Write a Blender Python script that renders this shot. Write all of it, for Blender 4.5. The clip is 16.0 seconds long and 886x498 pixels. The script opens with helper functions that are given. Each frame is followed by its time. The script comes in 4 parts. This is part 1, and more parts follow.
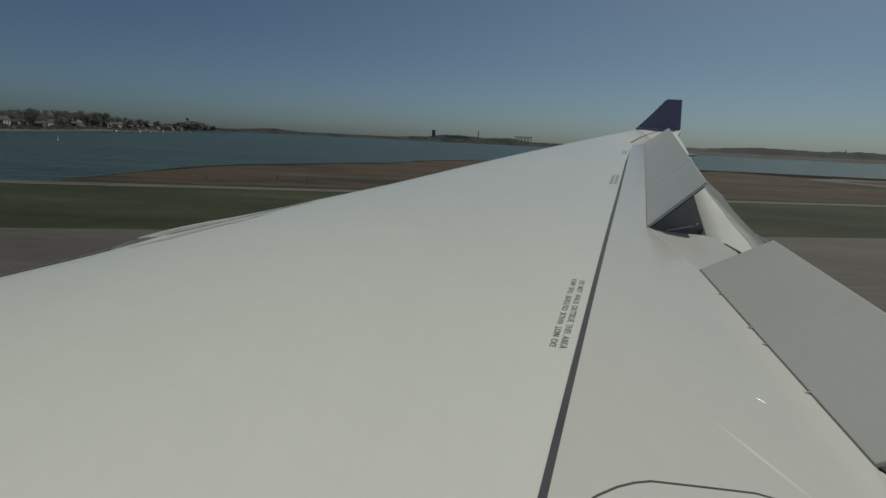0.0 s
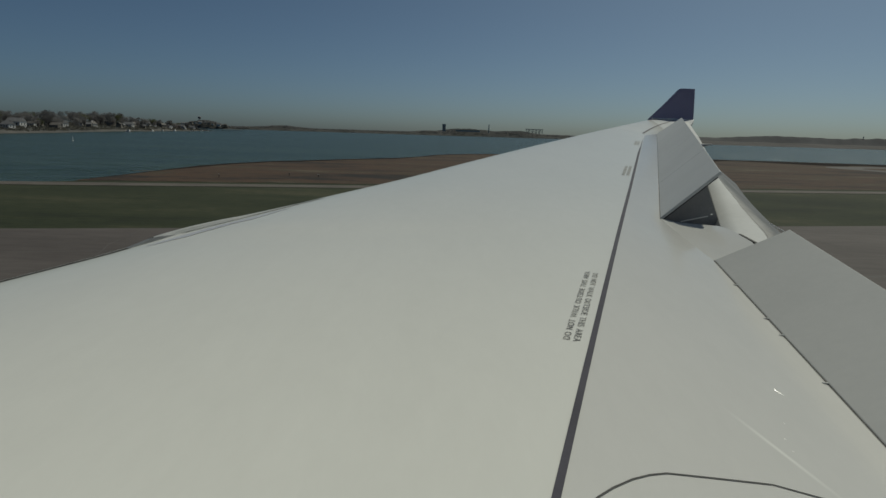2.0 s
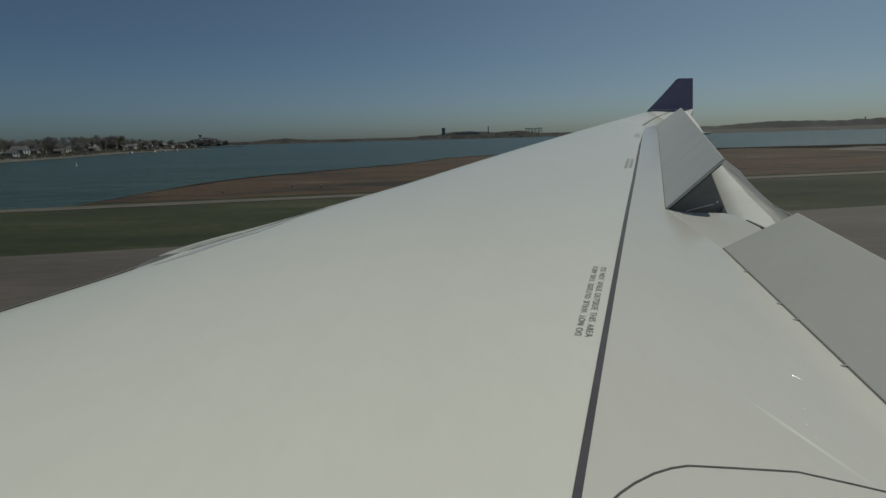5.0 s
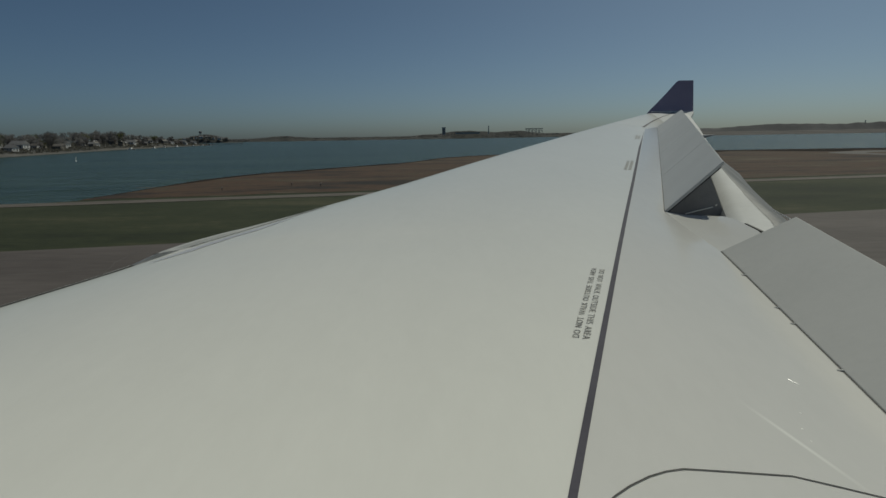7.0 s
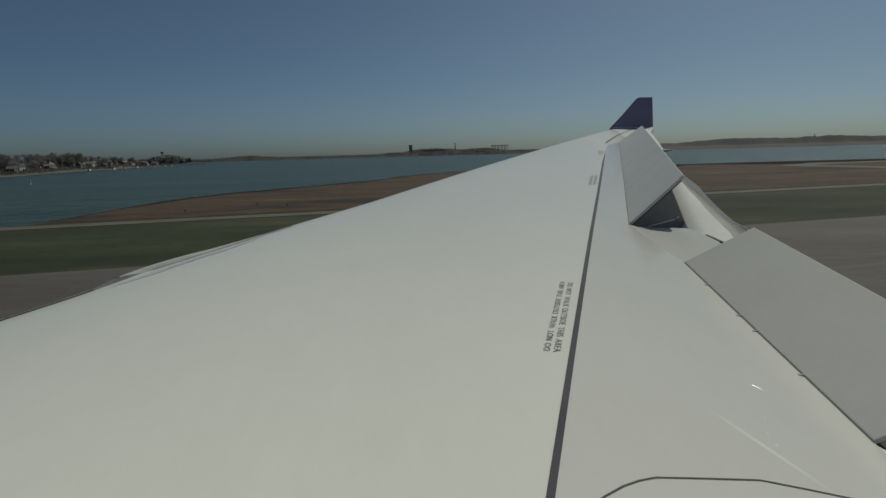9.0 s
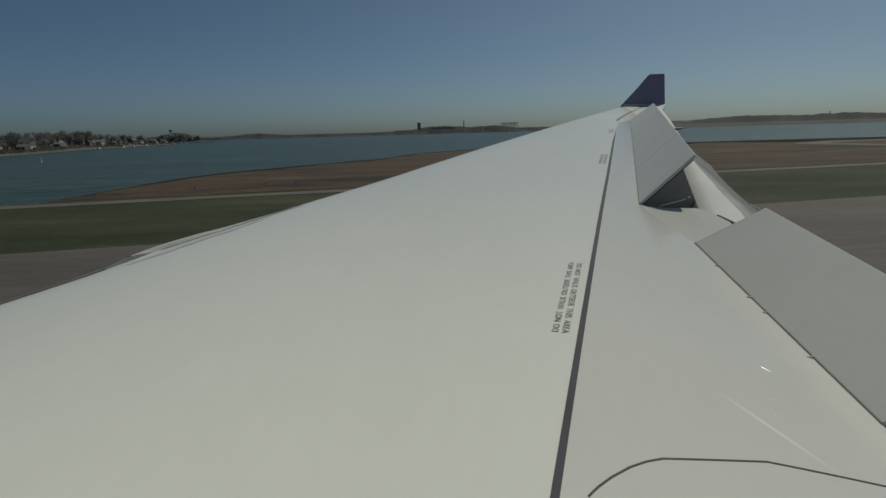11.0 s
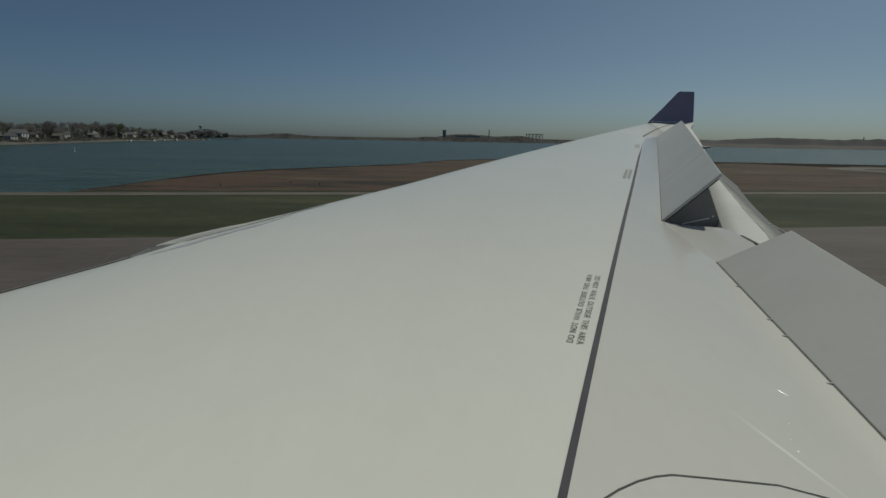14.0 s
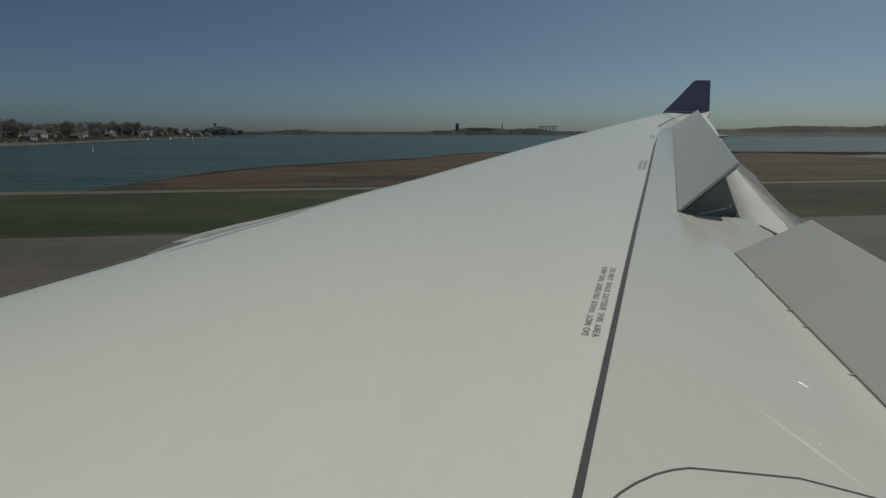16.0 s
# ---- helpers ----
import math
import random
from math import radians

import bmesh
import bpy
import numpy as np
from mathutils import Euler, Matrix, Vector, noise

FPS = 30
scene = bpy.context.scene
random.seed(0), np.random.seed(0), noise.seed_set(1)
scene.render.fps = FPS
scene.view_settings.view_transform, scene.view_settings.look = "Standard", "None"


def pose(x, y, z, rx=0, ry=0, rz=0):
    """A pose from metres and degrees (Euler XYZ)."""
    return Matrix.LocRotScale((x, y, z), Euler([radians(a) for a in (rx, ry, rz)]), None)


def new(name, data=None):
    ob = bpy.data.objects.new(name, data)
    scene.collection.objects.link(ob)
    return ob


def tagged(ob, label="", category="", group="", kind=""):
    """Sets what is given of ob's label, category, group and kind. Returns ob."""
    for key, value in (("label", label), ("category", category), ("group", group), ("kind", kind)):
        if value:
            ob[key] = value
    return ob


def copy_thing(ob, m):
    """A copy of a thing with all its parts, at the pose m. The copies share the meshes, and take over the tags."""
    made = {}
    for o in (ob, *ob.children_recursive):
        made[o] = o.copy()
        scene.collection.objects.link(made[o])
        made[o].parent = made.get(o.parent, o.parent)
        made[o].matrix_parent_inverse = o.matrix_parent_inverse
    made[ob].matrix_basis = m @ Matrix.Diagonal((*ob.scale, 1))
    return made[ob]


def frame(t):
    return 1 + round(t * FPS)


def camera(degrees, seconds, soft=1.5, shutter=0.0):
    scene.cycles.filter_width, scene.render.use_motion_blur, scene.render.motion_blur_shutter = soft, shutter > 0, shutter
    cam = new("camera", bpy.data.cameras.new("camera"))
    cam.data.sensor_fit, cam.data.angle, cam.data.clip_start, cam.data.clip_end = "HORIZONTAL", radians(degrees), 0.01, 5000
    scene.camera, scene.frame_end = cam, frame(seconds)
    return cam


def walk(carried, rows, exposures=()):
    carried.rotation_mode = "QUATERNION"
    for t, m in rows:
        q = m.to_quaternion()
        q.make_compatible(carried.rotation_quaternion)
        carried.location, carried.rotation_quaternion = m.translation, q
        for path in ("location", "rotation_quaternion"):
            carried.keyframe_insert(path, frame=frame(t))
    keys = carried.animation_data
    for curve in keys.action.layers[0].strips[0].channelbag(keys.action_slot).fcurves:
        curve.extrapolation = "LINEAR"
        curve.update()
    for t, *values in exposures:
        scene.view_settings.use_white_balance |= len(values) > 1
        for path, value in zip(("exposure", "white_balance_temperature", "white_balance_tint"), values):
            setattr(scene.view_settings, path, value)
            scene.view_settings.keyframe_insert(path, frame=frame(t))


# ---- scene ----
cam = camera(75.5, 16.0)
# seconds, eye, then yaw, pitch and lean in degrees
ROWS = [
    (0.0, 0, -0.015, 5.596, -1.63, -10.531, 2.8),
    (0.5, -0.001, -0.005, 5.61, 1.333, -11.147, 0.356),
    (1.0, 0.007, -0.027, 5.614, 1.732, -11.272, -0.42),
    (1.5, 0.006, -0.003, 5.577, 0.785, -11.099, 0.909),
    (2.0, -0.001, -0.02, 5.6, -0.422, -11.155, 1.76),
    (2.5, 0.011, -0.012, 5.601, 0.057, -11.123, 1.392),
    (3.0, 0.003, -0.013, 5.602, -0.112, -11.174, 0.535),
    (3.5, 0.001, -0.013, 5.589, -0.242, -11.114, 0.382),
    (4.0, -0.004, -0.006, 5.586, -0.033, -11.036, -0.475),
    (4.2, 0.003, -0.002, 5.585, 0.511, -10.858, -1.219),
    (6.3, 0.003, 0.004, 5.589, -0.07, -10.747, -1.707),
    (6.5, 0.005, -0.008, 5.597, -0.077, -10.849, -0.073),
    (7.0, 0.005, -0.002, 5.596, 0.107, -10.842, -0.915),
    (7.5, 0.008, -0.017, 5.59, -0.374, -10.901, 0.319),
    (8.0, 0.008, -0.003, 5.599, 0.108, -10.796, -1.464),
    (8.5, 0.003, -0.005, 5.583, -2.183, -9.211, -1.649),
    (9.0, -0, -0.009, 5.594, -3.069, -9.211, -1.587),
    (9.2, 0.005, 0.011, 5.575, -4.062, -9.767, -0.328),
    (11.3, -0.008, -0.015, 5.611, -1.936, -11.338, -1.598),
    (11.5, -0.011, -0.021, 5.595, -1.661, -10.569, 0.073),
    (12.0, -0.002, -0.017, 5.609, -1.143, -10.576, -0.874),
    (12.5, 0.004, -0.011, 5.596, -1.553, -10.455, -0.792),
    (13.0, 0.003, -0.022, 5.604, -0.715, -10.639, -1.264),
    (13.5, 0.004, -0.002, 5.589, -0.633, -10.411, -1.15),
    (14.0, -0.003, -0.029, 5.594, -0.229, -10.584, 1.029),
    (14.5, -0.005, -0.03, 5.607, 0.789, -11.141, 1.063),
    (15.0, -0.012, -0.024, 5.594, 1.082, -11.028, 1.216),
    (15.5, -0.01, -0.026, 5.587, 0.549, -11.023, 2.216),
    (16.0, 0.002, -0.019, 5.59, 1.212, -11.206, 0.102),
]
SIT = -0.22      # degrees by which the aircraft leans on its gear
walk(cam, [(t, pose(0, 0, 0, SIT) @ pose(x, y, z, 90 + pitch, 0, yaw) @ pose(0, 0, 0, 0, 0, lean)) for t, x, y, z, yaw, pitch, lean in ROWS],
     exposures=[(0.0, -0.04, 6580, 4.0), (16.0, -0.04, 6580, 4.0)])

# ---- world, sun, exposure ----
SUN_ELEVATION, SUN_TURN = 52.0, 40.0      # the turn runs from +y towards +x
world = bpy.data.worlds.new("world")
scene.world = world
world.use_nodes = True
wn = world.node_tree.nodes
sky = wn.new("ShaderNodeTexSky")
sky.sky_type = "NISHITA"
sky.sun_disc = False
sky.sun_elevation = radians(SUN_ELEVATION)
sky.sun_rotation = radians(SUN_TURN)
sky.air_density, sky.dust_density, sky.ozone_density = 0.50, 1.5, 2.0
tint = wn.new("ShaderNodeMix")
tint.data_type, tint.blend_type = "RGBA", "MULTIPLY"
tint.inputs["Factor"].default_value = 1.0
tint.inputs["B"].default_value = (0.775, 0.94, 0.965, 1)
world.node_tree.links.new(sky.outputs["Color"], tint.inputs["A"])
world.node_tree.links.new(tint.outputs["Result"], wn["Background"].inputs["Color"])
wn["Background"].inputs["Strength"].default_value = 0.0445
sun = new("sun", bpy.data.lights.new("sun", "SUN"))
sun.data.energy, sun.data.angle, sun.data.color = 2.37, radians(0.53), (1.0, 0.95, 0.82)
sun.rotation_euler = (radians(90 - SUN_ELEVATION), 0, radians(180 - SUN_TURN))


# ---- materials ----
def node(mat, kind, **inputs):
    n = mat.node_tree.nodes.new(kind)
    for key, value in inputs.items():
        n.inputs[key.replace("_", " ")].default_value = value
    return n


def ramp_of(mat, factor, stops):
    r = mat.node_tree.nodes.new("ShaderNodeValToRGB")
    while len(r.color_ramp.elements) < len(stops):
        r.color_ramp.elements.new(0.5)
    for e, (at, c) in zip(r.color_ramp.elements, stops):
        e.position, e.color = at, (*c, 1)
    mat.node_tree.links.new(factor, r.inputs["Fac"])
    return r.outputs["Color"]


def surface(name, dark, light, rough=0.5, metal=0.0, scale=3.0, fine=40.0, bump=0.1, stretch=(1, 1, 1), spread=(0.35, 0.65), coat=0.0, per_object=0.0, gloss=0.5):
    """A painted, mineral or grown surface: two colours mixed by a coarse and a fine noise, with fine relief."""
    mat = bpy.data.materials.new(name)
    mat.use_nodes = True
    link = mat.node_tree.links.new
    b = mat.node_tree.nodes["Principled BSDF"]
    b.inputs["Roughness"].default_value, b.inputs["Metallic"].default_value = rough, metal
    b.inputs["Coat Weight"].default_value = coat
    b.inputs["Specular IOR Level"].default_value = gloss
    co = node(mat, "ShaderNodeTexCoord")
    mp = node(mat, "ShaderNodeMapping", Scale=stretch)
    link(co.outputs["Object"], mp.inputs["Vector"])
    big = node(mat, "ShaderNodeTexNoise", Scale=scale, Detail=6.0, Roughness=0.6)
    small = node(mat, "ShaderNodeTexNoise", Scale=fine, Detail=4.0, Roughness=0.7)
    link(mp.outputs["Vector"], big.inputs["Vector"]), link(mp.outputs["Vector"], small.inputs["Vector"])
    mix = node(mat, "ShaderNodeMix", Factor=0.35)
    link(big.outputs["Fac"], mix.inputs["A"]), link(small.outputs["Fac"], mix.inputs["B"])
    colour = ramp_of(mat, mix.outputs["Result"], [(spread[0], dark), (spread[1], light)])
    if per_object:
        info = node(mat, "ShaderNodeObjectInfo")
        shift = node(mat, "ShaderNodeMapRange", To_Min=1 - per_object, To_Max=1 + per_object)
        link(info.outputs["Random"], shift.inputs["Value"])
        hsv = node(mat, "ShaderNodeHueSaturation")
        link(shift.outputs["Result"], hsv.inputs["Value"]), link(colour, hsv.inputs["Color"])
        colour = hsv.outputs["Color"]
    link(colour, b.inputs["Base Color"])
    if bump:
        bp = node(mat, "ShaderNodeBump", Strength=bump, Distance=0.05)
        link(small.outputs["Fac"], bp.inputs["Height"]), link(bp.outputs["Normal"], b.inputs["Normal"])
    return mat


def thin_leaf(mat, share):
    """Adds light that shines through thin blades and leaves."""
    nodes, link = mat.node_tree.nodes, mat.node_tree.links.new
    b, out = nodes["Principled BSDF"], nodes["Material Output"]
    tr = nodes.new("ShaderNodeBsdfTranslucent")
    link(b.inputs["Base Color"].links[0].from_socket, tr.inputs["Color"])
    mix = nodes.new("ShaderNodeMixShader")
    mix.inputs["Fac"].default_value = share
    link(b.outputs["BSDF"], mix.inputs[1]), link(tr.outputs["BSDF"], mix.inputs[2]), link(mix.outputs["Shader"], out.inputs["Surface"])
    return mat


wing_paint = surface("wing_paint", (0.612, 0.616, 0.585), (0.692, 0.696, 0.662), 0.22, scale=0.5, fine=9.0, bump=0.0, stretch=(1, 0.35, 1), spread=(0.2, 0.8), gloss=0.32)
# rear skin's base is darkened to offset the extra sun on its slope
rear_dimmed = surface("rear_dimmed", (0.488, 0.490, 0.480), (0.558, 0.560, 0.549), 0.14, scale=0.5, fine=9.0, bump=0.0, stretch=(1, 0.35, 1), spread=(0.2, 0.8), gloss=0.12)


def scuffed(mat, a, b, width, colour):
    """Adds one faint pale scuff between two plan points of the painted skin."""
    nodes, link = mat.node_tree.nodes, mat.node_tree.links.new
    run = Vector((b[0] - a[0], b[1] - a[1], 0))
    ax = run.normalized()
    co = nodes.new("ShaderNodeTexCoord")
    off = nodes.new("ShaderNodeVectorMath")
    off.operation = "SUBTRACT"
    off.inputs[1].default_value = (a[0], a[1], 0)
    link(co.outputs["Object"], off.inputs[0])
    masks = []
    for axis, lo, mid, hi in ((ax, 0.0, run.length * 0.45, run.length), (Vector((-ax.y, ax.x, 0)), -width, 0.0, width)):
        dot = nodes.new("ShaderNodeVectorMath")
        dot.operation = "DOT_PRODUCT"
        dot.inputs[1].default_value = axis
        link(off.outputs["Vector"], dot.inputs[0])
        tent = nodes.new("ShaderNodeValToRGB")
        span = nodes.new("ShaderNodeMapRange")
        span.inputs["From Min"].default_value, span.inputs["From Max"].default_value = lo, hi
        link(dot.outputs["Value"], span.inputs["Value"])
        m = (mid - lo) / (hi - lo)
        tent.color_ramp.interpolation = "EASE"
        for e, (at, v) in zip([tent.color_ramp.elements[0], tent.color_ramp.elements.new(m), tent.color_ramp.elements[-1]], ((0.0, 0.0), (m, 1.0), (1.0, 0.0))):
            e.position, e.color = at, (v, v, v, 1)
        link(span.outputs["Result"], tent.inputs["Fac"])
        masks.append(tent.outputs["Color"])
    both = nodes.new("ShaderNodeMath")
    both.operation = "MULTIPLY"
    link(masks[0], both.inputs[0]), link(masks[1], both.inputs[1])
    mix = nodes.new("ShaderNodeMix")
    mix.data_type = "RGBA"
    b = nodes["Principled BSDF"]
    link(both.outputs["Value"], mix.inputs["Factor"])
    link(b.inputs["Base Color"].links[0].from_socket, mix.inputs["A"])
    mix.inputs["B"].default_value = (*colour, 1)
    link(mix.outputs["Result"], b.inputs["Base Color"])


scuffed(rear_dimmed, (1.432, 2.687), (1.760, 1.990), 0.022, (0.66, 0.665, 0.645))
panel_paint = surface("panel_paint", (0.425, 0.434, 0.432), (0.495, 0.503, 0.498), 0.6, scale=0.8, fine=14.0, bump=0.0, spread=(0.25, 0.75), gloss=0.1)
# blue sky mirrored by the steep outer panels is put into this base
panel_skytint = surface("panel_skytint", (0.430, 0.450, 0.465), (0.510, 0.530, 0.545), 0.6, scale=0.8, fine=14.0, bump=0.0, spread=(0.25, 0.75), gloss=0.1)
# white slats: both bases are dimmed to hold down sun on their tilt
slat_dimmed = surface("slat_dimmed", (0.33, 0.34, 0.335), (0.40, 0.41, 0.40), 0.4, scale=0.8, fine=14.0, bump=0.0)
hump_dimmed = surface("hump_dimmed", (0.31, 0.325, 0.33), (0.39, 0.405, 0.41), 0.6, scale=1.2, fine=14.0, bump=0.0, gloss=0.15)
lilac_paint = surface("lilac_paint", (0.43, 0.435, 0.47), (0.54, 0.55, 0.575), 0.35, scale=2.5, fine=30.0, bump=0.0, spread=(0.42, 0.58))
flap_paint = surface("flap_paint", (0.43, 0.443, 0.447), (0.51, 0.523, 0.525), 0.6, scale=0.7, fine=10.0, bump=0.0, gloss=0.2)
strip_paint = surface("strip_paint", (0.040, 0.038, 0.054), (0.063, 0.061, 0.081), 0.6, scale=2.0, fine=30.0, bump=0.05, gloss=0.15)
letter_paint = surface("letter_paint", (0.075, 0.075, 0.077), (0.40, 0.405, 0.385), 0.7, scale=26.0, fine=150.0, bump=0.0, spread=(0.44, 0.60), gloss=0.15)
seam_dark = surface("seam_dark", (0.02, 0.02, 0.02), (0.05, 0.05, 0.048), 0.7, scale=4.0, fine=60.0)
bay_shade = surface("bay_shade", (0.026, 0.029, 0.032), (0.042, 0.045, 0.048), 0.8, scale=3.0, fine=25.0)
bay_grey = surface("bay_grey", (0.218, 0.224, 0.236), (0.283, 0.289, 0.301), 0.8, scale=3.0, fine=25.0)
cap_white = surface("cap_white", (0.8, 0.8, 0.79), (0.88, 0.88, 0.87), 0.25, scale=6.0, fine=60.0, bump=0.0, gloss=1.0)
violet_grey = surface("violet_grey", (0.13, 0.14, 0.15), (0.18, 0.19, 0.20), 0.6, scale=3.0, fine=25.0, bump=0.0)
bare_metal = surface("bare_metal", (0.45, 0.45, 0.44), (0.62, 0.62, 0.60), 0.35, 0.9, scale=6.0, fine=60.0)
worn_metal = surface("worn_metal", (0.085, 0.087, 0.087), (0.185, 0.187, 0.185), 0.6, 0.1, scale=2.0, fine=20.0, bump=0.0, stretch=(1, 0.2, 1))
polished = surface("polished", (0.7, 0.7, 0.69), (0.8, 0.8, 0.79), 0.12, 1.0, scale=6.0, fine=60.0, bump=0.0)
violet_paint = surface("violet_paint", (0.26, 0.235, 0.335), (0.31, 0.28, 0.385), 0.4, scale=1.0, fine=20.0, bump=0.0)
fuselage_paint = surface("fuselage_paint", (0.68, 0.69, 0.69), (0.76, 0.77, 0.77), 0.35, scale=0.4, fine=8.0, bump=0.0)

asphalt = surface("asphalt", (0.050, 0.043, 0.041), (0.118, 0.104, 0.099), 0.85, scale=0.09, fine=1.3, bump=0.2, stretch=(0.35, 1.4, 1), spread=(0.3, 0.7), gloss=0.32)
dark_asphalt = surface("dark_asphalt", (0.065, 0.06, 0.06), (0.12, 0.11, 0.107), 0.85, scale=0.2, fine=2.0, bump=0.2, gloss=0.32)
taxi_grey = surface("taxi_grey", (0.085, 0.08, 0.075), (0.135, 0.128, 0.12), 0.9, scale=0.1, fine=1.2, bump=0.2, gloss=0.32)
concrete = surface("concrete", (0.075, 0.067, 0.058), (0.128, 0.115, 0.101), 0.9, scale=0.3, fine=3.0, bump=0.2, gloss=0.32)
line_paint = surface("line_paint", (0.55, 0.55, 0.53), (0.75, 0.75, 0.73), 0.7, scale=0.8, fine=6.0, bump=0.1)
def restop(mat, stops):
    """Gives the surface's colour ramp more than two colours."""
    ramp = [n for n in mat.node_tree.nodes if n.bl_idname == "ShaderNodeValToRGB"][0].color_ramp
    while len(ramp.elements) < len(stops):
        ramp.elements.new(0.5)
    for e, (at, c) in zip(ramp.elements, stops):
        e.position, e.color = at, (*c, 1)
    return mat


grass_turf = restop(surface("grass_turf", (0.021, 0.028, 0.012), (0.054, 0.060, 0.028), 0.95, scale=0.055, fine=0.9, bump=0.6, stretch=(0.8, 2.4, 1), gloss=0.32), [(0.38, (0.013, 0.018, 0.007)), (0.47, (0.022, 0.029, 0.011)), (0.54, (0.031, 0.037, 0.016)), (0.63, (0.058, 0.056, 0.030))])
marsh_mud = restop(surface("marsh_mud", (0.030, 0.022, 0.018), (0.108, 0.070, 0.044), 0.95, scale=0.045, fine=0.4, bump=0.6, stretch=(0.8, 2.6, 1), gloss=0.32), [(0.41, (0.018, 0.015, 0.013)), (0.46, (0.046, 0.029, 0.019)), (0.51, (0.074, 0.042, 0.025)), (0.55, (0.042, 0.034, 0.020)), (0.60, (0.094, 0.072, 0.050))])
wet_mud = surface("wet_mud", (0.016, 0.014, 0.013), (0.040, 0.032, 0.027), 0.9, scale=0.08, fine=0.7, bump=0.4, stretch=(0.6, 2.0, 1), gloss=0.02)
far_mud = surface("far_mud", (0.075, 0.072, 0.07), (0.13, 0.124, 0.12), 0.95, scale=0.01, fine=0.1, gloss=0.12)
sand = surface("sand", (0.075, 0.073, 0.069), (0.135, 0.131, 0.124), 0.95, scale=0.1, fine=1.0, gloss=0.12)
headland_turf = surface("headland_turf", (0.062, 0.064, 0.063), (0.11, 0.112, 0.108), 0.95, scale=0.02, fine=0.2, gloss=0.12)
# far hills: distance haze is put into this pale bluish grey
hazed_turf = surface("hazed_turf", (0.092, 0.093, 0.097), (0.14, 0.14, 0.143), 0.95, scale=0.006, fine=0.05, gloss=0.12)
bark = surface("bark", (0.05, 0.04, 0.035), (0.11, 0.09, 0.075), 0.9, scale=0.5, fine=6.0)
# bare crowns: both bases are greyed to put distance haze into them
bud_leaf = thin_leaf(surface("bud_leaf", (0.125, 0.123, 0.122), (0.245, 0.240, 0.236), 0.9, scale=0.1, fine=1.0, per_object=0.35), 0.5)
twig_leaf = thin_leaf(surface("twig_leaf", (0.16, 0.147, 0.142), (0.28, 0.258, 0.25), 0.9, scale=0.1, fine=1.0, per_object=0.3), 0.5)
scrub = thin_leaf(surface("scrub", (0.085, 0.083, 0.070), (0.165, 0.158, 0.135), 0.95, scale=0.05, fine=0.6, gloss=0.12), 0.5)
green_leaf = thin_leaf(surface("green_leaf", (0.085, 0.095, 0.050), (0.15, 0.16, 0.08), 0.9, scale=0.1, fine=1.0, per_object=0.25), 0.5)
house_wall = surface("house_wall", (0.30, 0.295, 0.29), (0.48, 0.475, 0.46), 0.8, scale=0.2, fine=3.0, per_object=0.5)
slate_roof = surface("slate_roof", (0.14, 0.14, 0.145), (0.24, 0.24, 0.245), 0.9, scale=0.6, fine=5.0, bump=0.1, gloss=0.2)
shingle_wall = surface("shingle_wall", (0.16, 0.145, 0.125), (0.26, 0.24, 0.21), 0.9, scale=0.6, fine=5.0, bump=0.1, gloss=0.2)
house_roof = surface("house_roof", (0.07, 0.065, 0.062), (0.15, 0.14, 0.13), 0.9, scale=0.3, fine=4.0, per_object=0.4)
window_dark = surface("window_dark", (0.02, 0.025, 0.03), (0.04, 0.045, 0.05), 0.15, scale=1.0, fine=5.0)
white_wall = surface("white_wall", (0.45, 0.45, 0.45), (0.62, 0.62, 0.61), 0.7, scale=0.15, fine=2.0)
shed_wall = surface("shed_wall", (0.68, 0.63, 0.56), (0.76, 0.71, 0.64), 0.7, scale=0.15, fine=2.0)
sign_grey = surface("sign_grey", (0.10, 0.102, 0.112), (0.17, 0.172, 0.182), 0.6, scale=2.0, fine=14.0)
far_wall = surface("far_wall", (0.40, 0.40, 0.40), (0.50, 0.495, 0.49), 0.9, scale=0.1, fine=1.0, gloss=0.2)
# steel across the water, its base paled to carry the haze
hazed_steel = surface("hazed_steel", (0.20, 0.205, 0.21), (0.28, 0.285, 0.29), 0.8, scale=0.1, fine=1.0)
dark_steel = surface("dark_steel", (0.025, 0.025, 0.028), (0.06, 0.06, 0.062), 0.6, scale=1.0, fine=10.0)
sail_white = surface("sail_white", (0.7, 0.7, 0.7), (0.85, 0.85, 0.84), 0.7)

water_mat = bpy.data.materials.new("sea_water")
water_mat.use_nodes = True
wb = water_mat.node_tree.nodes["Principled BSDF"]
wb.inputs["Base Color"].default_value = (0.042, 0.066, 0.054, 1)
wb.inputs["Roughness"].default_value, wb.inputs["IOR"].default_value = 0.25, 1.33
wb.inputs["Specular IOR Level"].default_value = 0.15
wco = node(water_mat, "ShaderNodeTexCoord")
wmap = node(water_mat, "ShaderNodeMapping", Scale=(0.25, 1.6, 1))
water_mat.node_tree.links.new(wco.outputs["Object"], wmap.inputs["Vector"])
wtone = node(water_mat, "ShaderNodeTexNoise", Scale=0.025, Detail=6.0, Roughness=0.65)
water_mat.node_tree.links.new(wmap.outputs["Vector"], wtone.inputs["Vector"])
water_mat.node_tree.links.new(ramp_of(water_mat, wtone.outputs["Fac"], [(0.36, (0.024, 0.044, 0.033)), (0.64, (0.042, 0.066, 0.048))]), wb.inputs["Base Color"])
wbump = None
